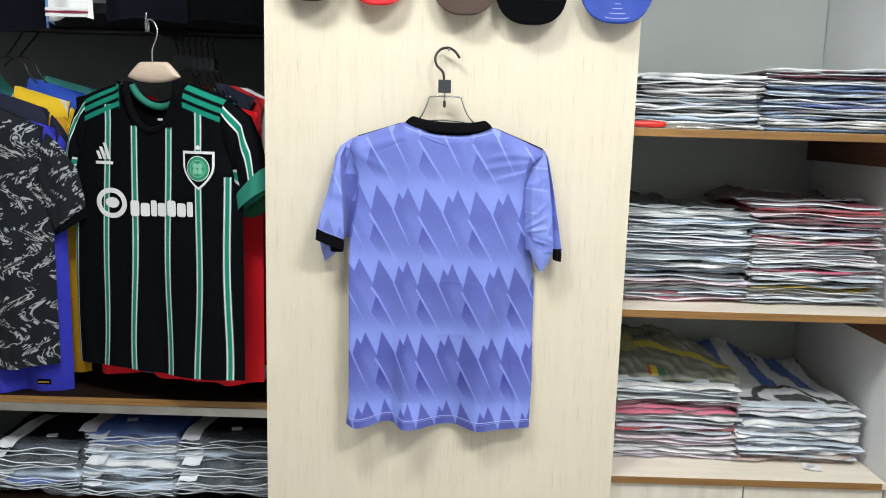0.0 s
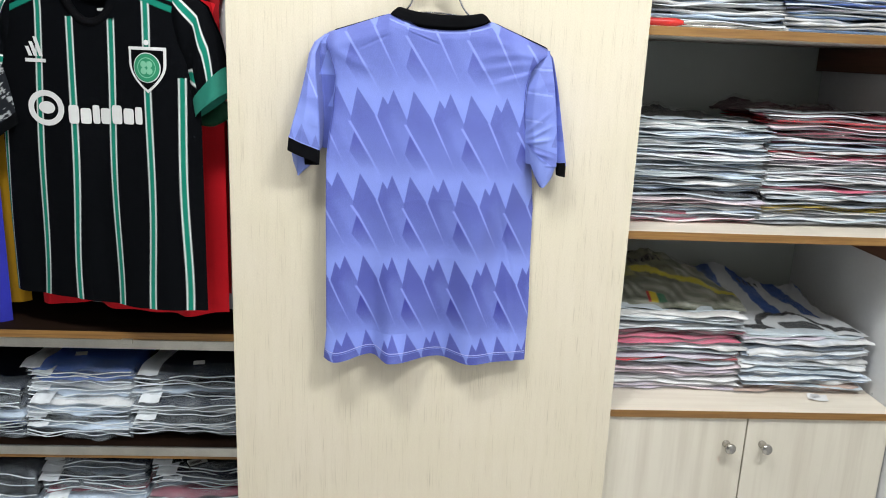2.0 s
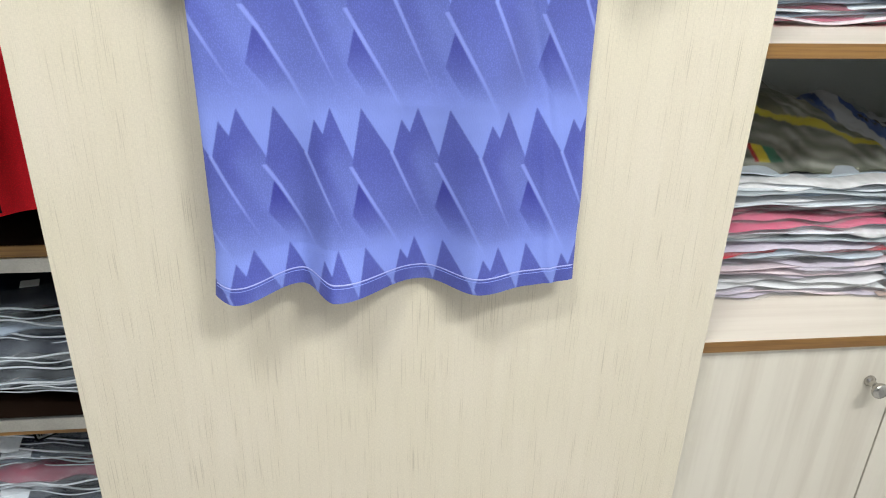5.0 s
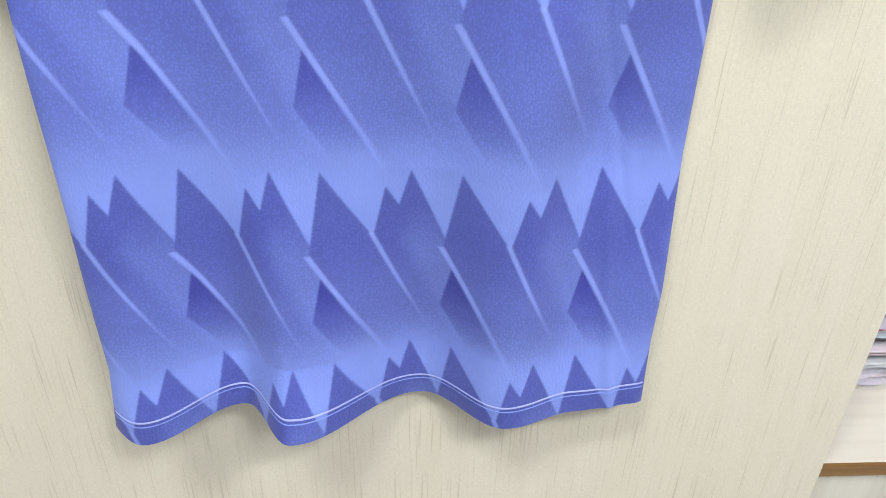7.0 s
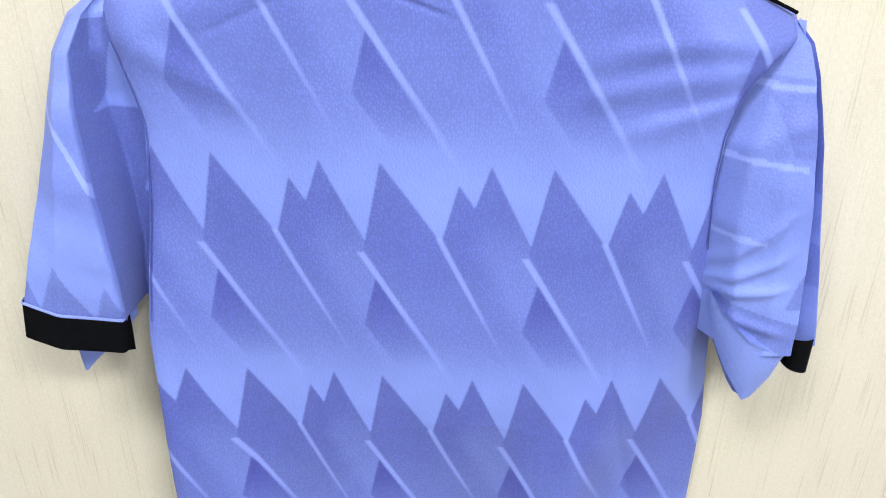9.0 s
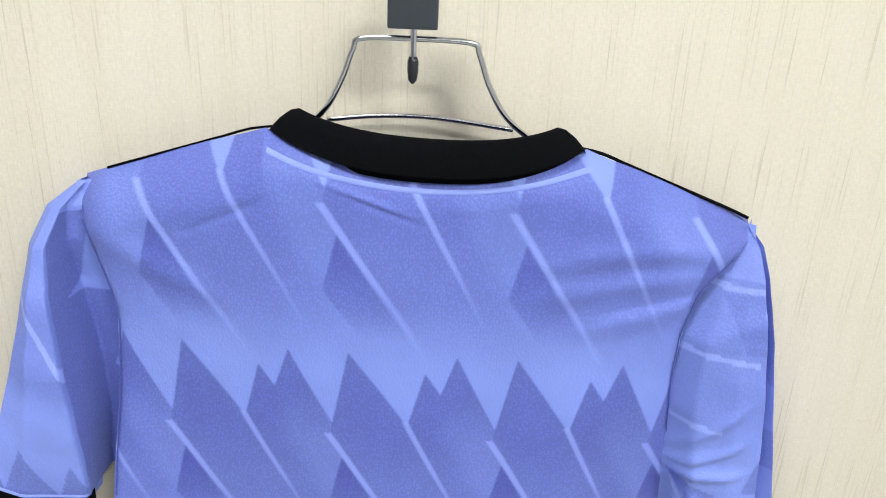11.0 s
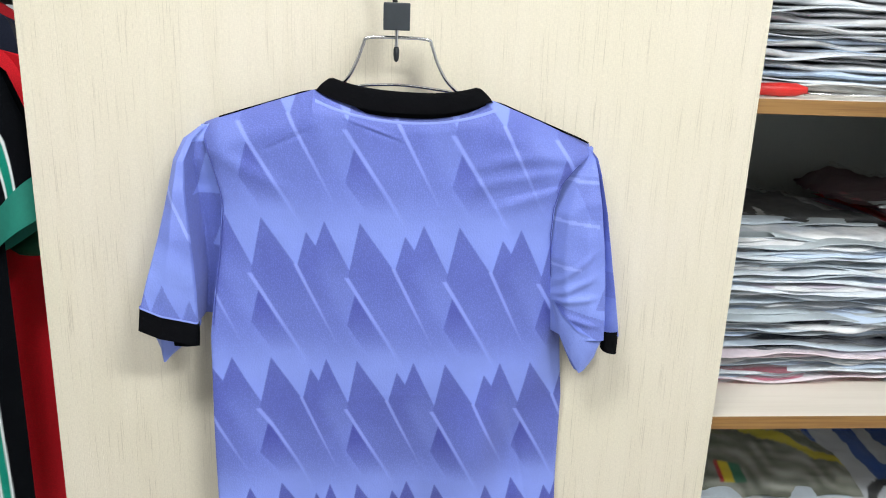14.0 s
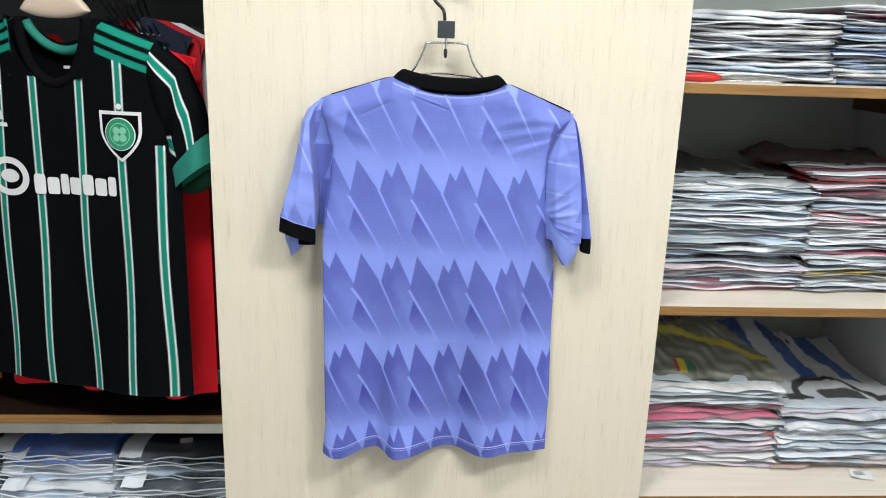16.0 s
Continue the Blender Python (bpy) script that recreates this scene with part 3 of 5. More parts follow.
# sleeve with a deep fold beside the seam
zs = (1.4135, 1.399, 1.378, 1.350, 1.300, 1.250, 1.206)
x, y, z = draped(zs, [((-0.194, -0.211, -0.221, -0.227, -0.236, -0.247, -0.256), (1.744, 1.744, 1.744, 1.744, 1.743, 1.742, 1.738)),
                      ((-0.199, -0.2180, -0.2270, -0.2310, -0.2405, -0.2510, -0.2600), (1.734, 1.726, 1.716, 1.705, 1.693, 1.684, 1.679)),
                      ((-0.197, -0.213, -0.221, -0.224, -0.227, -0.232, -0.238), (1.732, 1.720, 1.707, 1.696, 1.684, 1.679, 1.679)),
                      ((-0.194, -0.207, -0.2145, -0.2135, -0.2085, -0.2055, -0.206), (1.731, 1.719, 1.707, 1.697, 1.689, 1.690, 1.697)),
                      ((-0.200, -0.205, -0.208, -0.207, -0.203, -0.2015, -0.204), (1.731, 1.724, 1.724, 1.733, 1.739, 1.739, 1.734)),
                      ((-0.190, -0.184, -0.178, -0.171, -0.168, -0.174, -0.178), (1.735, 1.731, 1.728, 1.727, 1.727, 1.728, 1.728))], 150, 0.0005)
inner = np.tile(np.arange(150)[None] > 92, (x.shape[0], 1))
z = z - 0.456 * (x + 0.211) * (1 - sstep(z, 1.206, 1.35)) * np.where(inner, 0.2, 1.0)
link_mesh("sleeve", sheet(x, y, z, left_sleeve_print_shade(x, y, z, inner)), M_LILAC, shirt)
drop = np.linspace(0.0015, -0.0225, 8)[:, None]
n = 94
link_mesh("cuff", sheet(np.tile(x[-1, :n], (8, 1)) + 0.10 * drop, np.tile(y[-1, :n], (8, 1)) - 0.0022 + 0.04 * drop, z[-1, :n] + drop), M_BLACKRIB, shirt, "black ribbed cuff")
link_mesh("cuff_stitching", sheet(np.tile(x[-1, 16:n], (3, 1)), np.tile(y[-1, 16:n], (3, 1)) - np.array((0.0016, 0.0030, 0.0022))[:, None], z[-1, 16:n] + np.array((0.0032, 0.0022, 0.0012))[:, None]), M_SEAM, shirt, "pale lilac cuff seam")
x, y, z = draped((1.215, 1.195, 1.178, 1.164, 1.154), [((-0.262, -0.260, -0.257, -0.252, -0.249), (1.722,) * 5), ((-0.245, -0.246, -0.248, -0.249, -0.248), (1.708, 1.707, 1.708, 1.710, 1.712)),
                                                      ((-0.222, -0.222, -0.228, -0.238, -0.246), (1.708, 1.709, 1.710, 1.711, 1.713)), ((-0.206, -0.208, -0.220, -0.235, -0.246), (1.722,) * 5)], 40, 0.001, 2)
link_mesh("sleeve_lining", sheet(x, y, z, np.tile(LILAC, (*x.shape, 1))), M_LILAC, shirt)
x, y, z = draped((1.206, 1.190, 1.176), [((-0.236, -0.235, -0.234), (1.707, 1.706, 1.706)), ((-0.222, -0.221, -0.220), (1.7035, 1.703, 1.703)), ((-0.206, -0.206, -0.207), (1.706, 1.706, 1.707))], 16)
link_mesh("cuff", sheet(x, y, z), M_BLACKRIB, shirt, "far side of the black cuff")
# sleeve that is turned so that its opening faces away
zs = (1.3995, 1.388, 1.371, 1.330, 1.280, 1.230, 1.190)
x, y, z = draped(zs, [((0.207, 0.195, 0.180, 0.163, 0.161, 0.166, 0.174), (1.738, 1.736, 1.733, 1.730, 1.731, 1.736, 1.741)),
                      ((0.217, 0.210, 0.199, 0.188, 0.187, 0.192, 0.197), (1.732, 1.723, 1.714, 1.704, 1.699, 1.697, 1.696)),
                      ((0.217, 0.214, 0.210, 0.208, 0.211, 0.215, 0.218), (1.732, 1.721, 1.709, 1.698, 1.692, 1.690, 1.690)),
                      ((0.2115, 0.2170, 0.219, 0.2245, 0.2305, 0.2345, 0.2365), (1.732, 1.720, 1.707, 1.697, 1.692, 1.690, 1.690)),
                      ((0.2125, 0.2190, 0.2215, 0.2275, 0.2335, 0.2385, 0.2405), (1.733, 1.729, 1.723, 1.716, 1.713, 1.712, 1.712)),
                      ((0.213, 0.2215, 0.2245, 0.2325, 0.2415, 0.251, 0.258), (1.734, 1.725, 1.714, 1.705, 1.703, 1.702, 1.702)),
                      ((0.2185, 0.220, 0.222, 0.230, 0.239, 0.248, 0.255), (1.744,) * 7)], 160, 0.0005, 1.0)
# drag lines that gather at the underarm
for x0, z0, sl, wd, am in ((0.196, 1.2480, 0.62, 0.0045, 0.0034), (0.200, 1.2350, 0.22, 0.0040, 0.0032), (0.198, 1.2700, 0.95, 0.0055, 0.0026), (0.205, 1.2120, -0.25, 0.0040, 0.0026), (0.206, 1.340, 0.50, 0.008, 0.0020)):
    y = y - am * crease(x, z, x0, z0, sl, 0.0, 0.022, wd) * (x < 0.233)
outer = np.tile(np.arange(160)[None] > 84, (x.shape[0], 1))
link_mesh("sleeve", sheet(x, y, z, right_sleeve_print_shade(x, y, z, outer)), M_LILAC, shirt)
# its lower flap, turned up behind the seam
U3, V3 = np.meshgrid(np.linspace(0, 1, 70), np.linspace(0, 1, 40))
x = 0.1795 + 0.0570 * U3
top = np.interp(x, (0.1795, 0.190, 0.205, 0.222, 0.2365), (1.232, 1.217, 1.203, 1.194, 1.192))
low = np.interp(x, (0.1795, 0.188, 0.198, 0.2135, 0.219, 0.230, 0.2365), (1.226, 1.194, 1.172, 1.147, 1.150, 1.166, 1.187))
z = top + (low - top) * V3
y = 1.6945 + 0.010 * (1 - sstep(x, 0.178, 0.205)) - 0.0045 * np.sin(np.pi * np.clip(U3 * 1.1 - 0.05, 0, 1)) * (1 - 0.5 * V3) + 0.006 * V3 ** 2 - 0.0015 * np.exp(-(V3 / 0.06) ** 2)
pores = ((np.mod(x * 210 + np.floor(z * 260) * 0.5, 1) - 0.5) ** 2 + (np.mod(z * 260, 1) - 0.5) ** 2) < 0.02
link_mesh("sleeve_fold", sheet(x, y, z, np.where((pores & (V3 > 0.1))[..., None], 0.8 * LILAC + 0.2 * VIOLET, LILAC)), M_LILAC, shirt, "perforated underarm panel of the sleeve")
x, y, z = draped((1.190, 1.170, 1.155, 1.147), [((0.190, 0.199, 0.206, 0.211), (1.714, 1.713, 1.712, 1.710)), ((0.212, 0.213, 0.214, 0.214), (1.708, 1.707, 1.706, 1.705)), ((0.236, 0.231, 0.223, 0.216), (1.712, 1.711, 1.709, 1.707))], 24, 0.001)
link_mesh("sleeve_lining", sheet(x, y, z, np.tile(0.6 * LILAC + 0.4 * VIOLET, (*x.shape, 1))), M_LILAC, shirt)
band("cuff", [((0.2485, 1.712, 1.1960), (0.0100, 0.0, 0.0), (0.001, 0.012, 0.0)), ((0.2495, 1.712, 1.1700), (0.0090, 0.0, -0.002), (0.001, 0.012, 0.0))], M_BLACKRIB, shirt, "black ribbed cuff")

# armhole seams
for side in (0.0, 1.0):
    pts = []
    for v in np.linspace(0.655, 0.975 if side == 0 else 0.958, 14):
        p = body_at(np.array([abs(side - 0.006)]), np.array([v]))
        pts.append((float(p[0][0]), float(p[1][0]) - 0.0012, float(p[2][0])))
    part("armhole_seam", tube(pts, 0.0004, 6), M_SEAMDARK, shirt, "dark armhole seam", smooth=True)

# ribbed collar, a ring that dips in front
a = np.linspace(0, 2 * np.pi, 96, endpoint=False)
rows = []
for k, (dr, dz) in enumerate(((0.0, 0.0012), (0.0005, 0.007), (0.0, 0.0145), (-0.002, 0.021), (-0.006, 0.0225), (-0.0085, 0.0195), (-0.009, 0.009), (-0.008, -0.004))):
    cx, cy = np.cos(a), np.sin(a)
    rx, ry = 0.0935 + dr - dz * 0.50, 0.0255 + dr * 0.8
    x = 0.010 + rx * cx
    near = sstep(-cy, -0.2, 0.3)
    y = 1.7225 + ry * cy + 0.003 * (1 - near)
    z = 1.4325 + (0.0185 - 0.42 * max(dz, 0)) * np.abs(cx) ** 2.6 - 0.012 * (1 - near) + dz * (0.85 + 0.15 * near) - 0.03 * 0.0925 * cx
    rows.append(np.stack([x, y, z], -1))
P = np.array(rows)
link_mesh("collar", sheet(P[..., 0], P[..., 1], P[..., 2], None, True), M_BLACKRIB, shirt, "black ribbed collar")
for sgn in (-1, 1):
    pts = []
    for i in range(8 if sgn < 0 else 9):
        x = 0.010 + sgn * (0.090 + (0.0142 - 0.0003 * sgn) * i)
        pts.append((x, 1.7275 + 0.0008 * i, float(neck_top(np.array(x))) + 0.0002))
    part("shoulder_piping", tube(pts, 0.0011 if sgn > 0 else 0.0008, 8), M_BLACKRIB, shirt, "thin black shoulder piping", smooth=True)

# ---- its wire hanger ----
hanger = thing("clothes_hanger", (0.002, 1.735, 1.60), "chrome wire hanger with black hook and slate block on a nail", "hanger")
part("hook", tube([(-0.002, 1.712, 1.541), (-0.005, 1.714, 1.557), (-0.018, 1.72, 1.571), (-0.0215, 1.724, 1.588), (-0.012, 1.728, 1.603), (0.004, 1.73, 1.6075), (0.018, 1.728, 1.601), (0.029, 1.726, 1.587)], 0.0027, 10), M_BLACKMET, hanger, "black coated hook", smooth=True)
part("block", box((-0.0135, 1.690, 1.5145), (0.0125, 1.712, 1.5405), 0.0012), M_DARKBLOCK, hanger, "square slate plastic block")
part("pin", tube([(0.0, 1.706, 1.516), (0.0, 1.706, 1.506), (0.0, 1.706, 1.494)], 0.0019, 10), M_CHROME, hanger, smooth=True)
part("pin_cap", lathe([(0.0008, -0.009), (0.0024, -0.007), (0.0030, -0.002), (0.0030, 0.003), (0.0022, 0.0055), (0.001, 0.006)], (0.0, 1.706, 1.493), "z", 14), M_BLACKPL, hanger, smooth=True)
part("wire", tube([(-0.125, 1.732, 1.412), (-0.080, 1.730, 1.438), (-0.052, 1.722, 1.462), (-0.040, 1.716, 1.482), (-0.033, 1.711, 1.500), (-0.028, 1.710, 1.5065), (0.0, 1.709, 1.5075), (0.031, 1.709, 1.5065),
                   (0.036, 1.711, 1.500), (0.044, 1.716, 1.480), (0.058, 1.722, 1.460), (0.088, 1.730, 1.438), (0.14, 1.732, 1.408)], 0.0017, 10), M_CHROME, hanger, smooth=True)
part("cross_wire", tube([(-0.050, 1.735, 1.4555), (-0.02, 1.737, 1.4585), (0.015, 1.737, 1.4585), (0.06, 1.735, 1.4535)], 0.0016, 8), M_CHROME, hanger, smooth=True)
part("nail", lathe([(0.0012, 0.0), (0.0012, 0.026), (0.0026, 0.0262), (0.0026, 0.0275), (0.0008, 0.028)], (0.006, 1.7505, 1.6035), "y", 12), M_CHROME, hanger, smooth=True)


# ---- caps in a row along the panel's top ----
def cap(x, zlow, width, mat, label, rings):
    t = thing("baseball_cap", (x, 1.742, zlow + 0.1), label, "cap", "caps on the panel")
    # brim hangs down and bows forward
    Ua, Va = np.meshgrid(np.linspace(-1, 1, 41), np.linspace(0, 1, 16))
    reach = np.sqrt(np.clip(1 - np.abs(Ua) ** 2.6, 0, 1))
    z = zlow + 0.075 - Va * (0.075 * reach)
    xx = x + Ua * width / 2
    yy = 1.734 - 0.020 * (1 - Ua ** 2) - 0.008 * Va + (0.0007 * np.sin(Va * reach * 52) if rings else 0)
    top = sheet(xx, yy, z)
    ob = link_mesh("brim", top, mat, t)
    mod = ob.modifiers.new("thick", "SOLIDIFY")
    mod.thickness = 0.0035
    if rings:
        for k in range(1, 6):
            f = 1 - 0.13 * k
            pts = [(x + u * width / 2 * f, 1.7315 - 0.020 * (1 - u * u) - 0.008 * f - 0.0012, zlow + 0.075 - f * 0.075 * math.sqrt(max(0, 1 - abs(u) ** 2.6))) for u in np.linspace(-0.93, 0.93, 15)]
            part("stitching", tube(pts, 0.0007, 6), M_STITCH, ob, "pale blue stitching")
    # crown above
    A, B = np.meshgrid(np.linspace(0, np.pi, 24), np.linspace(0, 1, 12))
    cr = width / 2 * 0.98
    xx = x - cr * np.cos(A) * np.sqrt(1 - (B * 0.98) ** 2)
    yy = 1.747 - 0.040 * np.sin(A) * np.sqrt(1 - (B * 0.98) ** 2)
    zz = zlow + 0.072 + 0.115 * B
    link_mesh("crown", sheet(xx, yy, zz), mat, t)


M_CAPS = [plain("maroon_cap_cloth", (0.06, 0.018, 0.018), 0.75), M_RED, plain("brown_cap_cloth", (0.06, 0.032, 0.022), 0.7), M_BLACKC, plain("blue_cap_cloth", (0.010, 0.050, 0.36), 0.6)]
cap(-0.278, 1.690, 0.135, M_CAPS[0], "dark maroon baseball cap hung with its brim down", False)
cap(-0.140, 1.685, 0.13, M_CAPS[1], "red baseball cap hung with its brim down", False)
cap(0.035, 1.670, 0.135, M_CAPS[2], "brown baseball cap hung with its brim down", False)
cap(0.172, 1.655, 0.150, M_CAPS[3], "black baseball cap hung with its brim down", False)
cap(0.345, 1.662, 0.148, M_CAPS[4], "blue baseball cap with pale stitched rings on its brim", True)


# ---- bagged shirts in stacks ----
TONES = {
    "white": M_WHITEC, "grey": M_GREYC, "navy": M_NAVY, "black": M_BLACKC, "red": plain("bright_red_cloth", (0.70, 0.010, 0.030), 0.7, var=0.15), "yellow": M_YELLOW, "blue": plain("mid_blue_cloth", (0.08, 0.20, 0.68), 0.75, var=0.2),
    "sky": plain("sky_blue_cloth", (0.26, 0.46, 0.86), 0.75, var=0.15), "pink": plain("dull_pink_cloth", (0.72, 0.13, 0.24), 0.75, var=0.2), "maroon": plain("maroon_cloth", (0.26, 0.010, 0.045), 0.75, var=0.2),
    "lilac": plain("pale_lilac_cloth", (0.74, 0.66, 0.78), 0.75, var=0.15), "tan": plain("tan_cloth", (0.58, 0.40, 0.33), 0.75, var=0.2), "slate": plain("slate_cloth", (0.14, 0.18, 0.24), 0.75, var=0.2),
    "ice": plain("ice_blue_cloth", (0.64, 0.77, 0.95), 0.75, var=0.12),
}


def bag_surface(ph, x0, x1, y0, y1, z, h, bow, nx=44, ny=14):
    """Upper and lower faces of a soft flat pack, joined at its rim."""
    U, V = np.meshgrid(np.sin(np.pi / 2 * np.linspace(-1, 1, nx)), np.sin(np.pi / 2 * np.linspace(-1, 1, ny)))
    wob = 0.008 * np.sin(2.1 * U + ph[0]) + 0.004 * np.sin(5.3 * U + ph[1]) + 0.003 * np.sin(11 * U + ph[2])
    x = (x0 + x1) / 2 + (x1 - x0) / 2 * U + 0.004 * np.sin(4 * V + ph[3])
    y = (y0 + y1) / 2 + (y1 - y0) / 2 * V + wob * np.clip(-V, 0, 1)
    pill = (1 - np.abs(U) ** 20) * (1 - np.abs(V) ** 26)
    lift = bow * (0.6 * np.sin(1.7 * U + ph[4]) + 0.5 * np.sin(4.1 * U + ph[5]) + 0.3 * np.sin(9.7 * U + ph[6])) * (0.4 + 0.6 * np.clip(-V, 0, 1))
    up = z + h / 2 + lift + h / 2 * pill * (1 + 0.25 * np.sin(6 * U + ph[7]))
    dn = z + h / 2 + lift - h / 2 * pill
    return x, y, up, dn


def pack(rng, x0, x1, y0, y1, z, h, tone, filmy, label, group, film_mat=None, bow=0.0035, flap=0.012, skirt=99):
    t = thing("folded_shirt", ((x0 + x1) / 2, (y0 + y1) / 2, z), label, "folded shirt", group)
    ph = rng.uniform(0, 6.28, 8)
    x, y, up, dn = bag_surface(ph, x0 + 0.005, x1 - 0.005, y0 + 0.004, y1, z + h * 0.07, h * 0.86, bow)
    X = np.concatenate([x, x[::-1]], 0)
    Yy = np.concatenate([y, y[::-1]], 0)
    Zz = np.concatenate([dn, up[::-1]], 0)
    link_mesh("cloth", sheet(X, Yy, Zz), TONES[tone], t)
    x, y, up, dn = bag_surface(ph, x0, x1, y0, y1 + 0.004, z, h, bow)
    j = rng.uniform(0, 6.28, 3)
    ragged = flap * (0.5 + 0.5 * np.sin(31 * x[0] + j[0])) * (0.55 + 0.45 * np.sin(83 * x[0] + j[1]))
    mid = (up[0] + dn[0]) / 2 + 0.0015 * np.sin(47 * x[0] + j[2])
    f = film_mat or (M_FILMW if filmy else M_FILM)
    rows = [(y[0] - ragged * 0.3, mid - h * 0.36), (y[0] - 0.002 - ragged, mid - h * 0.05), (y[0] - ragged * 0.55, mid + h * 0.16), (y[0] + 0.001, mid + h * 0.42)]
    k = 2 + skirt
    X = np.concatenate([x[2:k][::-1], np.tile(x[0], (4, 1)), x[2:k]], 0)
    Yb = np.concatenate([y[2:k][::-1], np.array([r[0] for r in rows]), y[2:k]], 0)
    Zb = np.concatenate([dn[2:k][::-1] - 0.0006, np.array([r[1] for r in rows]), up[2:k] + 0.0008], 0)
    link_mesh("bag", sheet(X, Yb, Zb), f, t, "creased clear packing bag")
    return t


def bag_edge(rng, parent, x0, x1, y, z, tone, reach=0.012, droop=0.004):
    """The loose front edge of a plastic bag: a thin wavy lip that droops and ends in points."""
    n = 64
    u = np.linspace(0, 1, n)
    p = rng.uniform(0, 6.28, 6)
    x = x0 + (x1 - x0) * u
    out = reach * (0.45 + 0.30 * np.sin(5 * u + p[0]) + 0.20 * np.sin(13 * u + p[1]) + 0.10 * np.sin(37 * u + p[2])) * np.clip(np.minimum(u, 1 - u) * 22, 0.1, 1)
    mid = z + 0.0034 * np.sin(4.2 * u + p[3]) + 0.0016 * np.sin(11 * u + p[4])
    dip = droop * (0.35 + 0.65 * np.sin(7.5 * u + p[5]) * np.sin(3.1 * u + p[1]))
    th = 0.0007
    rows = [(y + 0.03 + 0 * u, mid - th), (y - out * 0.4, mid - dip * 0.35 - th), (y - out, mid - dip - th), (y - out - 0.0004, mid - dip), (y - out, mid - dip + th), (y - out * 0.4, mid - dip * 0.35 + th), (y + 0.03 + 0 * u, mid + th)]
    link_mesh("bag_edge", sheet(np.tile(x, (len(rows), 1)), np.array([r[0] for r in rows]), np.array([r[1] for r in rows])), tone, parent, "thin wavy plastic bag edge")


EDGES = [M_RIM, plain("pale_bag_edge", (0.74, 0.80, 0.86), 0.28, var=0.15, scale=30), plain("cool_bag_edge", (0.58, 0.66, 0.74), 0.28, var=0.15, scale=30), plain("grey_bag_edge", (0.48, 0.54, 0.58), 0.28, var=0.15, scale=30), plain("pinkish_bag_edge", (0.84, 0.72, 0.78), 0.28, var=0.15, scale=30)]


def stack(seed, x0, x1, y0, y1, z0, z1, tones, label, group, filmy=0.15, bow=0.0026, lips=0.6):
    rng = np.random.default_rng(seed)
    z0, z1 = z0 + 0.004, z1 + 0.004
    full = []
    for tone in tones:
        full += [tone, ("ice", "white", "lilac", tone, tone, tone, tone)[rng.integers(7)]]
    hs = rng.uniform(0.5, 1.5, len(full))
    hs = hs / hs.sum() * (z1 - z0)
    z = z0
    for i, tone in enumerate(full):
        dx = rng.normal(0, 0.006, 2)
        dy = rng.normal(0, 0.006)
        t = pack(rng, x0 + dx[0], x1 + dx[1], y0 + dy, y1, z + (0.0015 if i == 0 else 0), hs[i] * 1.06, tone, rng.random() < filmy, label.format(tone=tone), group, None, bow * (0.25 if i == 0 else 1), 0.004)
        warm = tone in ("pink", "maroon", "red", "lilac")
        edge = EDGES[4] if warm and rng.random() < 0.6 else EDGES[rng.integers(4)]
        if rng.random() > lips:
            z += hs[i]
            continue
        bag_edge(rng, t, x0 + dx[0] + 0.002, x1 + dx[1] + rng.uniform(-0.010, 0.004), y0 + dy - 0.002, z + hs[i] * 0.75 + (0.004 if i == 0 else 0), edge, rng.uniform(0.004, 0.013), 0.3 * hs[i] + 0.0015)
        z += hs[i]


G = "bagged shirts on the right shelves"
stack(11, 0.424, 0.716, 1.855, 2.14, 1.0515, 1.262, ("pink", "maroon", "pink", "lilac", "navy", "ice", "navy", "ice", "white", "ice", "white", "ice", "slate", "ice", "ice", "white"), "folded {tone} shirt in a clear bag, in a shelf stack", G)
stack(12, 0.712, 1.022, 1.86, 2.14, 1.0515, 1.285, ("grey", "white", "white", "yellow", "yellow", "black", "white", "pink", "white", "navy", "white", "maroon", "lilac", "pink", "red", "white", "pink", "maroon", "pink", "red", "maroon"), "folded {tone} shirt in a clear bag, in a shelf stack", G)
stack(13, 0.424, 0.706, 1.842, 2.14, 1.4520, 1.572, ("white", "ice", "white", "ice", "navy", "white", "maroon", "white", "ice"), "folded {tone} shirt in a clear bag, on the upper shelf", G, 0.55, 0.0026, 0.3)
stack(14, 0.706, 1.030, 1.835, 2.14, 1.4520, 1.592, ("sky", "ice", "sky", "white", "blue", "sky", "ice", "sky", "white", "maroon", "white"), "folded {tone} shirt in a clear bag, on the upper shelf", G, 0.2, 0.0026, 0.3)
stack(15, 0.428, 0.735, 1.872, 2.16, 0.6565, 0.838, ("lilac", "white", "lilac", "lilac", "black", "red", "red", "white", "pink", "maroon", "white", "ice", "white"), "folded {tone} shirt in a clear bag, on the counter", G)
stack(16, 0.730, 1.025, 1.872, 2.16, 0.6565, 0.788, ("tan", "tan", "ice", "white", "slate", "ice", "slate", "ice"), "folded {tone} shirt in a clear bag, on the counter", G, 0.25)


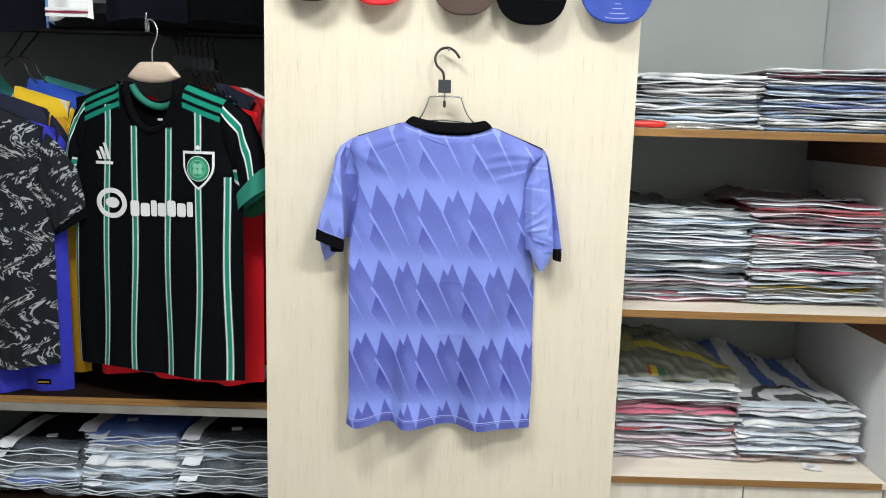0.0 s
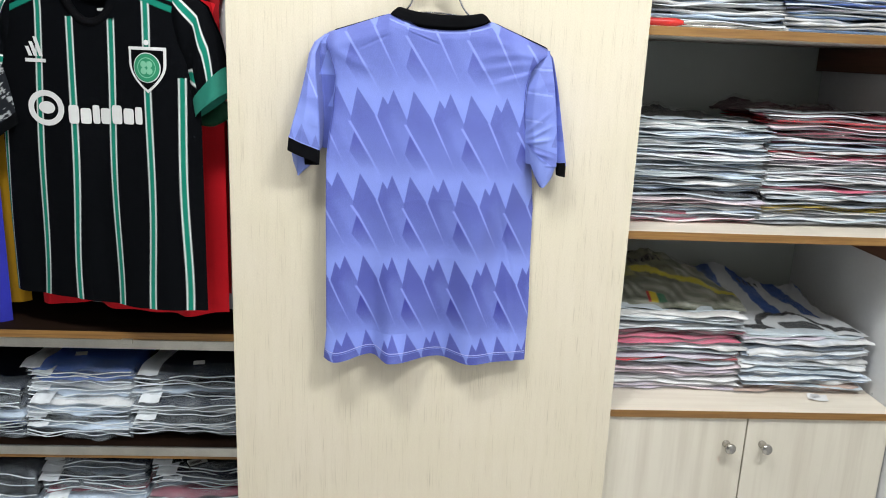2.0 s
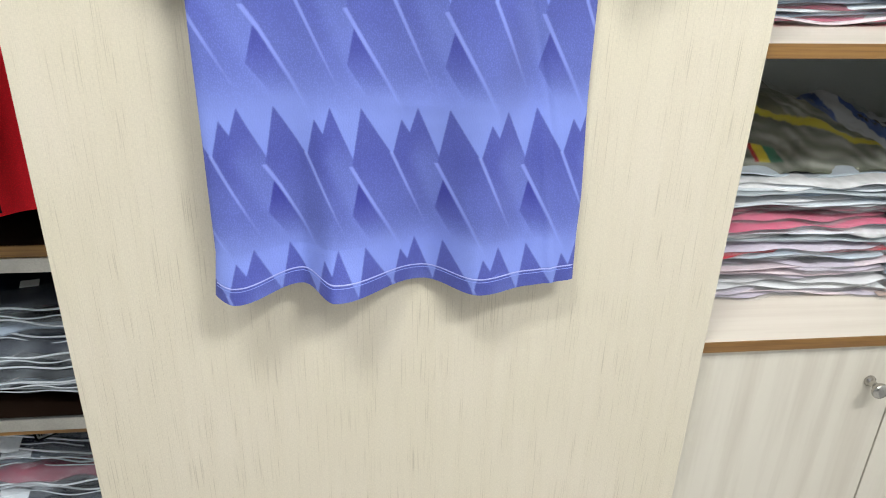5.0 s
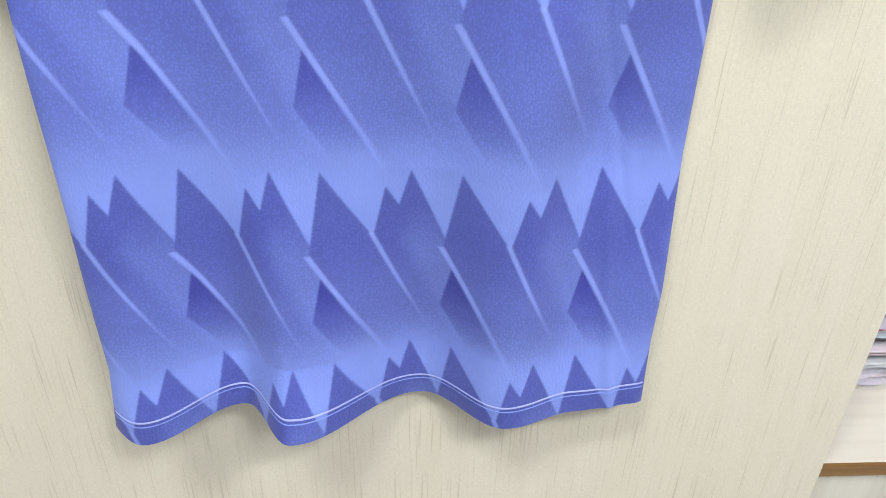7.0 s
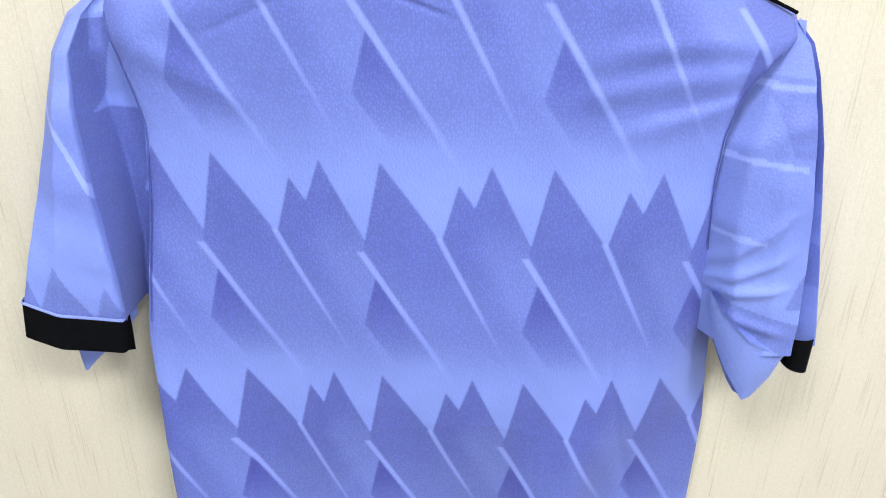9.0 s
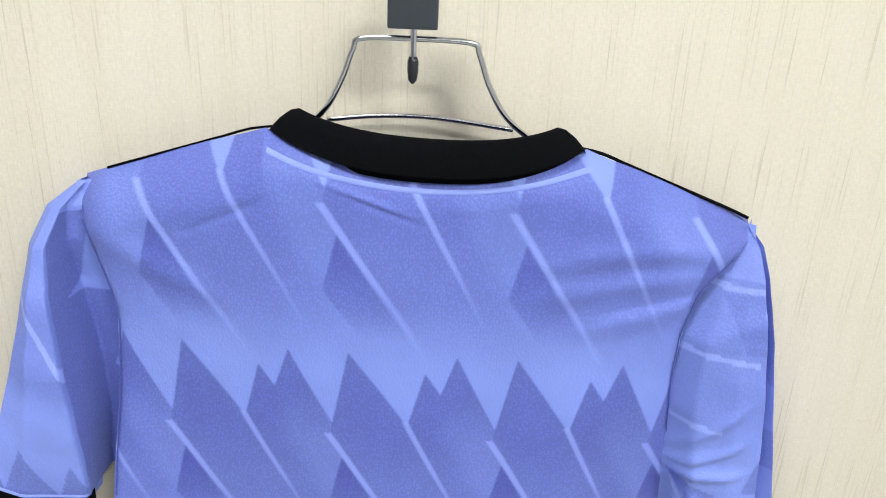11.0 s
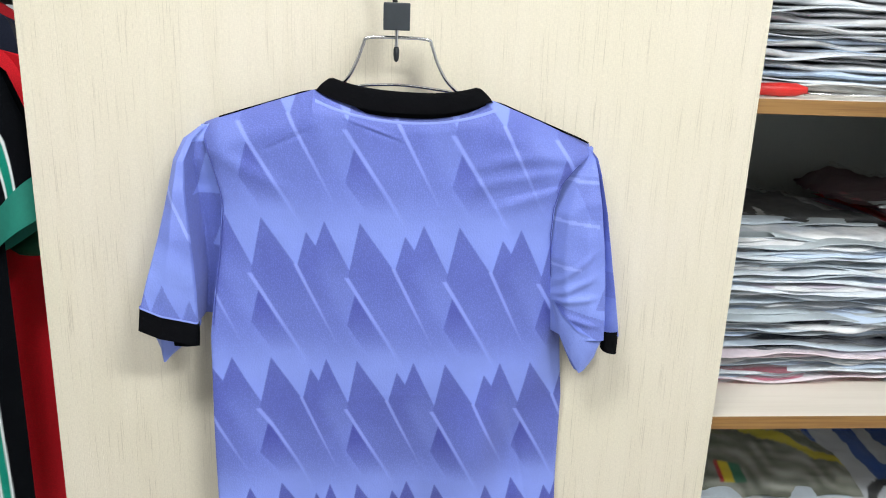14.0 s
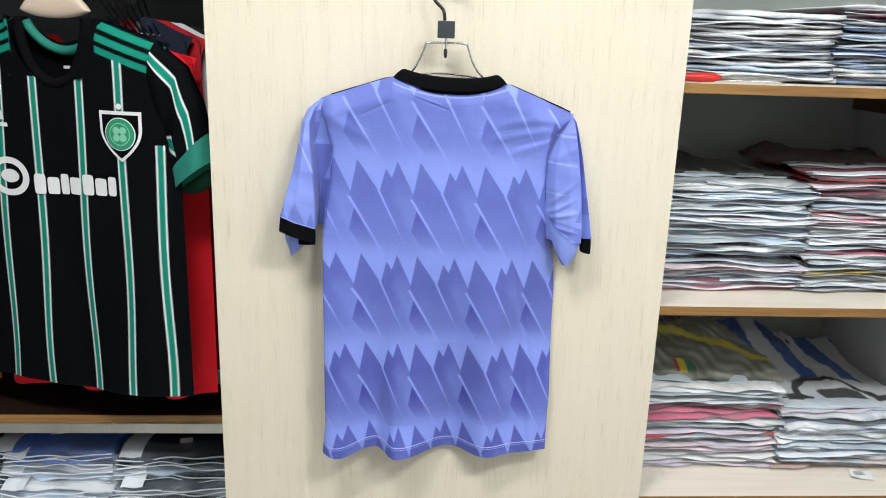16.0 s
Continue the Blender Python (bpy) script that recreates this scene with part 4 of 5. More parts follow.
# ---- dark wall fitting on the left ----
LX0, LX1, LY = -1.75, PX0 - 0.002, 1.90
fit_unit = thing("garment_rack", (-1.0, 1.95, 0), "dark grey wall rack with steel edged shelves and a clothes rail", "rack")
part("back_board", box((LX0, 2.30, 0), (LX1, 2.32, 2.6)), M_SLATE, fit_unit)
part("side_board", box((LX1 - 0.014, LY + 0.02, 0), (LX1, 2.30, 2.6)), M_SLATE, fit_unit)
part("side_board", box((LX0, LY, 0), (LX0 + 0.016, 2.30, 2.6)), M_SLATE, fit_unit)
# near-black browns: the shade under the hung shirts is in the board's colour
M_BOARD = wood("shaded_brown_board", (0.014, 0.006, 0.003), (0.008, 0.004, 0.002), "x", 0.75, 160, 4, 0.8)
M_BOARD.node_tree.nodes["Principled BSDF"].inputs["Specular IOR Level"].default_value = 0.12
for z0, z1, zr0, zr1 in ((0.727, 0.762, 0.723, 0.745), (0.452, 0.480, 0.461, 0.483), (0.160, 0.190, 0.170, 0.192)):
    b = part("shelf_board", box((LX0 + 0.016, LY + 0.004, z0), (LX1 - 0.014, 2.30, z1), 0.001), M_BOARD, fit_unit, "brown wooden shelf board")
    part("wood_edge", box((LX0 + 0.016, LY + 0.001, z0 + 0.001), (LX1 - 0.014, LY + 0.0038, z1 - 0.001), 0.0005), M_EDGE, b, "oak edge band")
    part("steel_edge", box((LX0 + 0.016, LY - 0.002, zr0), (LX1 - 0.001, LY + 0.004, zr1), 0.0015), M_STEEL, b, "worn steel front edge")
part("edge_clip", box((-0.660, LY - 0.006, 0.736), (-0.636, LY + 0.002, 0.7475), 0.002), M_STEEL, fit_unit, "small steel clip")
part("top_shelf", box((LX0 + 0.016, 1.98, 1.690), (LX1 - 0.014, 2.30, 1.712), 0.001), M_BLACKPL, fit_unit, "black upper shelf")
part("clothes_rail", tube([(LX0 + 0.016, 2.10, 1.660), (-1.0, 2.10, 1.660), (LX1 - 0.014, 2.10, 1.660)], 0.0095, 14), M_BLACKMET, fit_unit, "black clothes rail", smooth=True)
part("rail_arm", box((-0.688, 1.893, 1.640), (-0.677, 2.10, 1.660), 0.001), M_CHROME, fit_unit, "chrome display arm")
part("arm_stop", tube([(-0.682, 1.893, 1.644), (-0.684, 1.890, 1.660), (-0.682, 1.890, 1.682)], 0.0026, 8), M_CHROME, fit_unit, smooth=True)


# ---- hanging shirts ----
BLACKISH = np.array((0.0022, 0.0028, 0.0042))
TEALC = np.array((0.012, 0.235, 0.165))
WHITEP = np.array((0.72, 0.76, 0.76))


def placed(P, base, turn):
    """Local cloth places (x along the shirt, y away from the viewer, z up) into the room."""
    c, s = math.cos(turn), math.sin(turn)
    return base[0] + P[0] * c - P[1] * s, base[1] + P[0] * s + P[1] * c, P[2]


def hung_shirt(label, base, turn, zsh, zhem, left, right, colour, mat, seed, cuff_mat=None, deep=0.045, sleeve_drop=0.2, sleeve_out=0.075, group="", neck=0.085, wavy=1.0, detail=(110, 170), sides=(-1, 1), hem_slope=0.0, drop=0.035):
    """A shirt on a hanger: front and back cloth, two sleeves with cuffs, and a collar. left and right: its edges."""
    t = thing("football_shirt", (base[0], base[1], zsh), label, "shirt", group)
    rng = np.random.default_rng(seed)
    ph = rng.uniform(0, 6.28, 6)
    mid = (left + right) / 2

    def top(x):
        a = np.abs(x - mid)
        half = (right - left) / 2
        return np.where(a < neck, zsh - 0.11 * (1 - (a / neck) ** 2.2) ** 0.6 if neck > 0 else zsh, zsh - (a - neck) / (half - neck) * drop)

    def front(U, V, back=False):
        x = left + (right - left) * U
        hem = zhem + hem_slope * (U - 0.5) + 0.006 * wavy * np.sin(9 * U + ph[0])
        tp = np.where(np.abs(x - mid) < neck, zsh - 0.045 * (1 - (np.abs(x - mid) / max(neck, 1e-4)) ** 2), top(x)) if back else top(x)
        z = hem + V * (tp - hem)
        pinch = 1 - 0.09 * sstep(z, zsh - 0.22, zsh - 0.1)
        x = mid + (x - mid) * pinch
        e = np.abs(2 * U - 1)
        low = 1 - sstep(V, 0.1, 0.9)
        fold = wavy * (0.011 * np.sin(16 * U + ph[1]) + 0.006 * np.sin(31 * U + ph[2] + 2 * V)) * (0.15 + low)
        y = -deep / 2 * (1 - e ** 6) + fold * (1 - e ** 8)
        y = y + 0.02 * (1 - np.clip((tp - z) / 0.04, 0, 1)) ** 2 * (np.abs(x - mid) > neck)
        if back:
            y = deep / 2 * (1 - e ** 6) + 0.0 * fold
        return x, y, z

    U, V = np.meshgrid(np.linspace(0, 1, detail[0]), np.linspace(0, 1, detail[1]))
    P = front(U, V)
    W = placed(P, base, turn)
    link_mesh("front_panel", sheet(*W, colour(P[0], P[2])), mat, t)
    U2, V2 = np.meshgrid(np.linspace(0, 1, 40), np.linspace(0, 1, 40))
    Pb = front(U2, V2, True)
    Wb = placed(Pb, base, turn)
    link_mesh("back_panel", sheet(*Wb, colour(Pb[0] * 0 + mid, Pb[2] * 0 + zsh - 0.3)), mat, t)
    for sg in sides:
        edge = left if sg < 0 else right
        edge = mid + (edge - mid) * 0.91
        zt = zsh - drop
        n = max(40, detail[0] // 3)
        zs = np.linspace(0, 1, max(60, detail[1] // 3))
        rows = []
        for v in zs:
            cx = edge + sg * (0.012 + sleeve_out * v ** 0.8) - sg * 0.012
            cz = zt - 0.075 - (sleeve_drop - 0.05) * v + 0.0
            hw = 0.050 + 0.012 * v
            ang = math.radians(80 - 48 * v)
            a = np.linspace(0, 2 * np.pi, n, endpoint=False)
            along = hw * np.cos(a) * (1.25 - 0.25 * v)
            px = cx - sg * along * math.cos(ang) * -1
            pz = cz + along * math.sin(ang)
            py = -0.004 + (deep * 0.48) * np.sin(a) + 0.003 * np.sin(5 * a + 7 * v + seed)
            rows.append(np.stack([px, py, pz], -1))
        R = np.array(rows)
        m = int(0.89 * len(zs)) if cuff_mat else len(zs)
        Ws = placed((R[:m, :, 0], R[:m, :, 1], R[:m, :, 2]), base, turn)
        link_mesh("sleeve", sheet(*Ws, colour(R[:m, :, 0], R[:m, :, 2], True), True), mat, t)
        if cuff_mat:
            k = R[m - 2:].copy()
            k[..., 1] *= 1.06
            Wc = placed((k[..., 0], k[..., 1], k[..., 2]), base, turn)
            link_mesh("cuff", sheet(*Wc, None, True), cuff_mat, t)
    return t, front


def celt(x, z, on_sleeve=False):
    """Black cloth with teal and white upright stripes and shoulder bars."""
    col = np.tile(BLACKISH, (*x.shape, 1))
    lo = np.clip((z - 0.84) / 0.6, 0, 1)
    if not on_sleeve:
        for xb, xt, ztop in ((-0.248, -0.222, 1.27), (-0.154, -0.118, 1.475), (-0.060, -0.046, 1.428), (0.026, 0.047, 1.424), (0.116, 0.123, 1.465), (0.182, 0.193, 1.32)):
            c = xb + (xt - xb) * lo + 0.007 * np.sin(11 * (z - 0.84) + 40 * xb) * (1 - lo) ** 1.5
            d = np.abs(x - c)
            on = (z < ztop)
            for wide, tone in ((0.0080, WHITEP), (0.0050, TEALC)):
                m = (np.clip((wide - d) / 0.0016 + 0.5, 0, 1) * on)[..., None]
                col = col * (1 - m) + tone * m
        a = np.abs(x - 0.0)
        slope = 1.527 - (a - 0.085) * 0.34
        dz = slope - z - 0.008 * (a - 0.08)
        for k in (0.004, 0.024, 0.044):
            m = np.clip((0.0058 - np.abs(dz - k - 0.0055)) / 0.0014 + 0.5, 0, 1) * np.clip((a - 0.083) / 0.0016, 0, 1) * np.clip((0.198 - a) / 0.0016, 0, 1)
            col = col * (1 - m[..., None]) + TEALC * m[..., None]
    else:
        sg = np.sign(x)
        a = np.abs(x)
        d = np.abs((a - 0.228) - (1.44 - z) * 0.30)
        col = np.where(((d < 0.0085) & (z > 1.30))[..., None], WHITEP, col)
        col = np.where(((d < 0.0050) & (z > 1.30))[..., None], TEALC, col)
        d2 = np.abs(z - (1.325 + (a - 0.20) * 0.55 * -1 + 0.0))
        col = np.where(((d2 < 0.008) & (a < 0.235))[..., None], WHITEP, col)
        col = np.where(((d2 < 0.0045) & (a < 0.235))[..., None], TEALC, col)
    return col


M_CELT = fabric("black_striped_knit", 0.8, 0.0, 0.25, 0.06)
CB, CT = (-0.66, 1.878), math.radians(-17)
celtic, celt_front = hung_shirt("black football shirt with teal and white upright stripes on a rack", CB, CT, 1.530, 0.845, -0.247, 0.222, celt, M_CELT, 5, None, 0.046, 0.165, 0.060, neck=0.080, wavy=0.35, detail=(300, 420), drop=0.040, sides=())


def flat_sleeve(inner, outer, parent, sg):
    """A hanging sleeve between its inner and outer lines (local x, height), with a cuff."""
    def lines(V):
        k = np.linspace(0, 1, len(inner))
        return [np.interp(V, k, [p[i] for p in side]) for side in (inner, outer) for i in (0, 1)]

    def cloth(v0, v1, n, swell):
        U, V = np.meshgrid(np.linspace(0, 1, 120), np.linspace(v0, v1, n))
        ix, iz, ox, oz = lines(V)
        x, z = ix + (ox - ix) * U, iz + (oz - iz) * U
        bulge = np.sqrt(np.clip(4 * U * (1 - U), 0, 1)) * (0.020 + 0.004 * V) * swell
        y = 0.004 - bulge + 0.003 * np.sin(14 * V + 5 * U) * U * (1 - U) * 4
        return U, V, x, y, z

    U, V, x, y, z = cloth(0, 0.86, 180, 1.0)
    col = np.tile(BLACKISH, (*U.shape, 1))
    run = np.abs(U - (0.74 - 0.10 * V))
    cross = np.abs(V - (0.60 + 0.5 * U))
    for d, wide, tone, on in ((run, 0.095, WHITEP, 1.0), (run, 0.058, TEALC, 1.0), (cross, 0.075, WHITEP, U < 0.27), (cross, 0.045, TEALC, U < 0.27)):
        m = (np.clip((wide - d) / 0.016 + 0.5, 0, 1) * on)[..., None]
        col = col * (1 - m) + tone * m
    link_mesh("sleeve", sheet(*placed((x, y, z), CB, CT), col), M_CELT, parent)
    link_mesh("sleeve_back", sheet(*placed((x, 0.012 - (y - 0.004) * 0.6, z), CB, CT), col * 0 + BLACKISH), M_CELT, parent)
    _, _, x, y, z = cloth(0.85, 1.0, 16, 1.06)
    link_mesh("cuff", sheet(*placed((x, y, z), CB, CT)), M_TEAL, parent, "teal knit cuff")
    link_mesh("cuff", sheet(*placed((x, 0.012 - (y - 0.004) * 0.6, z), CB, CT)), M_TEAL, parent, "teal knit cuff")


flat_sleeve(((0.165, 1.40), (0.185, 1.36), (0.200, 1.315), (0.209, 1.244)), ((0.185, 1.492), (0.238, 1.455), (0.264, 1.40), (0.287, 1.300)), celtic, 1)
flat_sleeve(((-0.185, 1.40), (-0.205, 1.36), (-0.218, 1.33), (-0.245, 1.285)), ((-0.190, 1.498), (-0.228, 1.462), (-0.252, 1.40), (-0.280, 1.305)), celtic, -1)


def decal(name, S, Zc, mat, parent, label="", lift=0.0022):
    """A thin print that follows the shirt's front: arrays of local x and height."""
    U = (S - (-0.247)) / 0.469
    mid = -0.0125
    for _ in range(3):
        zt = 1.50
        V = np.clip((Zc - 0.845) / (zt - 0.845), 0, 1)
        pinch = 1 - 0.09 * sstep(Zc, 1.31, 1.43)
        U = ((S - mid) / pinch + mid + 0.247) / 0.469
    _, y, _ = celt_front(np.clip(U, 0, 1), V)
    W = placed((S, y - lift, Zc), CB, CT)
    return link_mesh(name, sheet(*W), mat, parent, label)


def grid(x0, x1, z0, z1, n=10, m=6, lean=0.0):
    a, b = np.meshgrid(np.linspace(0, 1, n), np.linspace(0, 1, m))
    return x0 + (x1 - x0) * a + lean * b * (z1 - z0), z0 + (z1 - z0) * b


def disc(cx, cz, r0, r1, rz=1.0, n=40):
    a, b = np.meshgrid(np.linspace(0, 2 * np.pi, n), np.linspace(r0, r1, 5))
    return cx + b * np.cos(a), cz + b * rz * np.sin(a)


# chest print: a ring with a slanted bar, and a row of plain rounded blocks
decal("print_ring", *disc(-0.114, 1.247, 0.030, 0.0445, 0.80), M_WHITE, celtic, "white printed ring")
decal("print_bar", *disc(-0.112, 1.248, 0.0, 0.020, 0.62, 24), M_WHITE, celtic, "white printed oval")


def block(cx, z0, z1, half, n=28):
    """A filled rounded rectangle."""
    a, b = np.meshgrid(np.linspace(0, 2 * np.pi, n), np.linspace(0, 1, 4))
    px = np.sign(np.cos(a)) * np.abs(np.cos(a)) ** 0.35
    pz = np.sign(np.sin(a)) * np.abs(np.sin(a)) ** 0.35
    return cx + b * half * px, (z0 + z1) / 2 + b * (z1 - z0) / 2 * pz


for i, (c, tall, half) in enumerate(((-0.048, 0.037, 0.0116), (-0.0215, 0.031, 0.0116), (0.0015, 0.037, 0.0082), (0.0235, 0.031, 0.0116), (0.0505, 0.037, 0.0116), (0.077, 0.031, 0.0116), (0.100, 0.034, 0.0082))):
    z = 1.2195 + 0.0012 * i
    decal("print_block", *block(c, z, z + tall, half), M_WHITE, celtic, "white printed block")
# three slanted bars on the chest
for k in range(3):
    decal("print_bar", *grid(-0.146 + 0.0125 * k, -0.137 + 0.0125 * k, 1.349, 1.358 + 0.0095 * (k + 1), 4, 4, -0.45 + 0.06 * k), M_WHITE, celtic, "white printed slanted bar")
decal("print_bar", *grid(-0.156, -0.106, 1.337, 1.344, 8, 3), M_WHITE, celtic, "white printed bar")
# shield badge


def shield(s):
    a, b = np.meshgrid(np.linspace(-1, 1, 17), np.linspace(0, 1, 15))
    half = 0.039 * s * (1 - np.clip(b - 0.35, 0, 1) ** 2 * 2.35)
    return 0.124 + a * half, 1.333 + 0.043 * s - b * 0.087 * s


decal("badge", *shield(1.0), M_WHITE, celtic, "white edged shield badge", 0.0022)
decal("badge_field", *shield(0.86), M_BLACKC, celtic, "black badge field", 0.0030)
decal("badge_disc", *disc(0.124, 1.337, 0.0, 0.0285), M_WHITE, celtic, "white badge rim", 0.0038)
decal("badge_disc", *disc(0.124, 1.337, 0.0, 0.0268), M_GREEN, celtic, "green badge disc", 0.0044)
decal("badge_ring", *disc(0.124, 1.337, 0.0178, 0.0195), M_MINT, celtic, "pale green badge ring", 0.0050)
for k in range(4):
    w = math.pi / 4 + k * math.pi / 2
    decal("badge_leaf", *disc(0.124 + 0.0088 * math.cos(w), 1.337 + 0.0088 * math.sin(w), 0.0, 0.0066, 1.0, 16), M_MINT, celtic, "pale green badge leaf", 0.0050)
decal("badge_star", *disc(0.124, 1.384, 0.0, 0.0055, 1.0, 8), M_WHITE, celtic, "small white badge star", 0.0030)


def hoop(zc, dip, half, depth, r, n=30, y0=0.0):
    """Line of a neckline in the shirt's local places."""
    pts = []
    for i in range(n + 1):
        w = math.pi * i / n
        x = -0.0125 + 0.012 + half * -math.cos(w)
        pts.append(tuple(float(v) for v in placed((np.array(x), np.array(y0 + depth * math.sin(w)), np.array(zc - dip * math.sin(w) ** 1.3)), CB, CT)))
    return tube(pts[::2], r, 8)


part("collar", hoop(1.526, 0.108, 0.080, -0.020, 0.0085), M_BLACKRIB, celtic, "black ribbed collar", smooth=True)
part("neck_trim", hoop(1.522, 0.050, 0.070, 0.010, 0.0085, y0=0.004), M_TEAL, celtic, "teal inner neck band", smooth=True)
W = placed((np.array([[0.0, 0.026], [0.0, 0.026]]) - 0.008, np.full((2, 2), 0.012), np.array([[1.441, 1.441], [1.446, 1.446]])), CB, CT)
link_mesh("size_mark", sheet(*W), M_WHITE, celtic, "small white size mark")

# beige hanger of the striped shirt
bh = thing("clothes_hanger", (-0.655, 1.87, 1.65), "beige plastic hanger with a chrome hook on the display arm", "hanger")


def beige():
    U, V = np.meshgrid(np.linspace(-1, 1, 41), np.linspace(0, 2 * np.pi, 20, endpoint=False))
    upper = 1.573 - 0.031 * np.clip((np.abs(U) - 0.50) / 0.5, 0, 1) ** 1.2
    lower = 1.526 + 0.010 * np.abs(U) ** 2
    hgt, zc = (upper - lower) / 2, (upper + lower) / 2
    edge = np.sqrt(np.clip(1 - np.abs(U) ** 10, 0.02, 1))
    x = -0.008 + 0.070 * U
    y = 0.004 + 0.009 * np.sin(V) * edge
    z = zc + hgt * np.cos(V) * edge
    return placed((x.T, y.T, z.T), CB, CT)


link_mesh("shoulder_bar", sheet(*beige(), None, True), M_BEIGE, bh, "beige plastic shoulder bar")
hk = [(-0.008, 0.0, 1.570), (-0.008, 0.0, 1.598), (0.001, 0.0, 1.617), (0.007, 0.0, 1.638), (0.001, 0.0, 1.658), (-0.013, 0.0, 1.666), (-0.025, 0.0, 1.658)]
part("hook", tube([tuple(float(v) for v in placed([np.array(c) for c in p], CB, CT)) for p in hk], 0.0022, 10), M_CHROME, bh, "chrome hook", smooth=True)


def even(col, spread=0.0):
    col = np.array(col, float)

    def f(x, z, on_sleeve=False):
        return np.tile(col, (*x.shape, 1))
    return f


def marbled(x, z, on_sleeve=False):
    """Dark cloth with scattered pale brush marks."""
    n = np.zeros_like(x)
    flat = np.stack([x.ravel() * 95 + 2 * np.sin(z.ravel() * 60), z.ravel() * 70], -1)
    n = np.array([noise.noise((a, b, 3.0)) for a, b in flat]).reshape(x.shape)
    m = np.array([noise.noise((a * 0.35, b * 0.35, 9.0)) for a, b in flat]).reshape(x.shape)
    on = (np.abs(n) < 0.10) & (m > 0.08) | (n > 0.42) & (m > -0.15)
    return np.where(on[..., None], np.array((0.34, 0.36, 0.38)), np.array((0.006, 0.008, 0.013)))


M_CLOTH = fabric("plain_knit_cloth", 0.75, 0.05, 0.3, 0.2)
GR = "shirts hung on the rack"
# facing shirts behind and beside the striped one
hung_shirt("red football shirt hung behind the striped shirt", (-0.640, 1.930), math.radians(-10), 1.500, 0.812, -0.215, 0.222, even((0.78, 0.010, 0.022)), M_CLOTH, 21, TONES["red"], 0.03, 0.16, 0.03, GR, 0.07, 1.0, (60, 80), ())
hung_shirt("pale grey shirt hung behind a red shirt", (-0.620, 2.01), math.radians(-6), 1.49, 0.80, -0.2, 0.215, even((0.45, 0.46, 0.50)), M_CLOTH, 22, None, 0.03, 0.16, 0.02, GR, 0.07, 0.8, (50, 60), ())
green_cuff = plain("dark_green_knit", (0.012, 0.13, 0.065), 0.75, var=0.15)
tw = thing("shirt_sleeve_pair", (-0.47, 1.9, 1.24), "dark green cuff of a shirt hung behind the striped one", "shirt cuff", GR)
part("cuff", tube([(-0.472, 1.905, 1.235), (-0.448, 1.895, 1.238), (-0.425, 1.890, 1.252), (-0.412, 1.89, 1.268)], 0.019, 12), green_cuff, tw, smooth=True)
# edge-on shirts whose shoulders show beside the panel
for i, (c, nm) in enumerate((((0.012, 0.016, 0.035), "navy"), ((0.45, 0.012, 0.02), "red"), ((0.66, 0.67, 0.70), "white"), ((0.008, 0.009, 0.011), "black"))):
    hung_shirt(f"{nm} shirt hung edge on from the rail", (-0.580 + 0.024 * i, 2.03 + 0.012 * i), math.radians(-38), 1.535 - 0.004 * i, 0.84, -0.2, 0.165, even(c), M_CLOTH, 30 + i, None, 0.022, 0.16, 0.012, GR, 0.06, 0.8, (40, 60), ())
hung_shirt("dark shirt with pale marbled print hung on the rack", (-1.055, 1.905), math.radians(12), 1.468, 0.835, -0.24, 0.120, marbled, M_CLOTH, 41, TONES["black"], 0.05, 0.20, 0.075, GR, 0.06, 0.7, (240, 380), (1,), drop=0.05)
hung_shirt("royal blue shirt hung behind a marbled shirt", (-1.045, 1.945), math.radians(8), 1.45, 0.757, -0.25, 0.125, even((0.030, 0.035, 0.42)), M_CLOTH, 42, None, 0.03, 0.16, 0.02, GR, 0.06, 0.9, (60, 80), (1,))
hung_shirt("mustard yellow shirt hung on the rack", (-1.035, 1.985), math.radians(4), 1.47, 0.797, -0.25, 0.145, even((0.50, 0.27, 0.012)), M_CLOTH, 43, None, 0.03, 0.16, 0.03, GR, 0.06, 0.9, (60, 80), (1,))
hung_shirt("navy shirt hung on the rack", (-1.05, 1.965), math.radians(8), 1.495, 0.85, -0.25, 0.105, even((0.012, 0.014, 0.035)), M_CLOTH, 44, None, 0.03, 0.16, 0.03, GR, 0.06, 0.8, (50, 60), (1,))
hung_shirt("white shirt with a yellow shoulder hung on the rack", (-1.04, 1.995), math.radians(6), 1.515, 0.86, -0.25, 0.130, lambda x, z, s=False: np.where((z > 1.42 - 0.2 * (x - 0.05))[..., None], np.array((0.72, 0.48, 0.02)), np.array((0.70, 0.71, 0.74))), M_CLOTH, 45, None, 0.03, 0.15, 0.028, GR, 0.06, 0.8, (70, 90), (1,))
hung_shirt("sea green shirt hung at the back of the rack", (-1.02, 2.05), math.radians(5), 1.545, 0.87, -0.25, 0.165, even((0.05, 0.26, 0.24)), M_CLOTH, 46, None, 0.03, 0.16, 0.03, GR, 0.06, 0.8, (40, 50), (1,))
hung_shirt("blue shirt hung at the back of the rack", (-1.03, 2.025), math.radians(5), 1.537, 0.87, -0.25, 0.145, even((0.02, 0.07, 0.42)), M_CLOTH, 47, None, 0.03, 0.16, 0.03, GR, 0.06, 0.8, (40, 50), (1,))
lab = thing("shirt_label", (-0.95, 1.91, 0.80), "small black woven label near the hem of a blue shirt", "label")
part("patch", box((-0.981, 1.898, 0.793), (-0.949, 1.902, 0.806), 0.0006), M_BLACKC, lab)
for k in range(6):
    part("mark", box((-0.978 + 0.0045 * k, 1.8972, 0.7975), (-0.9752 + 0.0045 * k, 1.8985, 0.8012)), M_MUSTARD, lab)

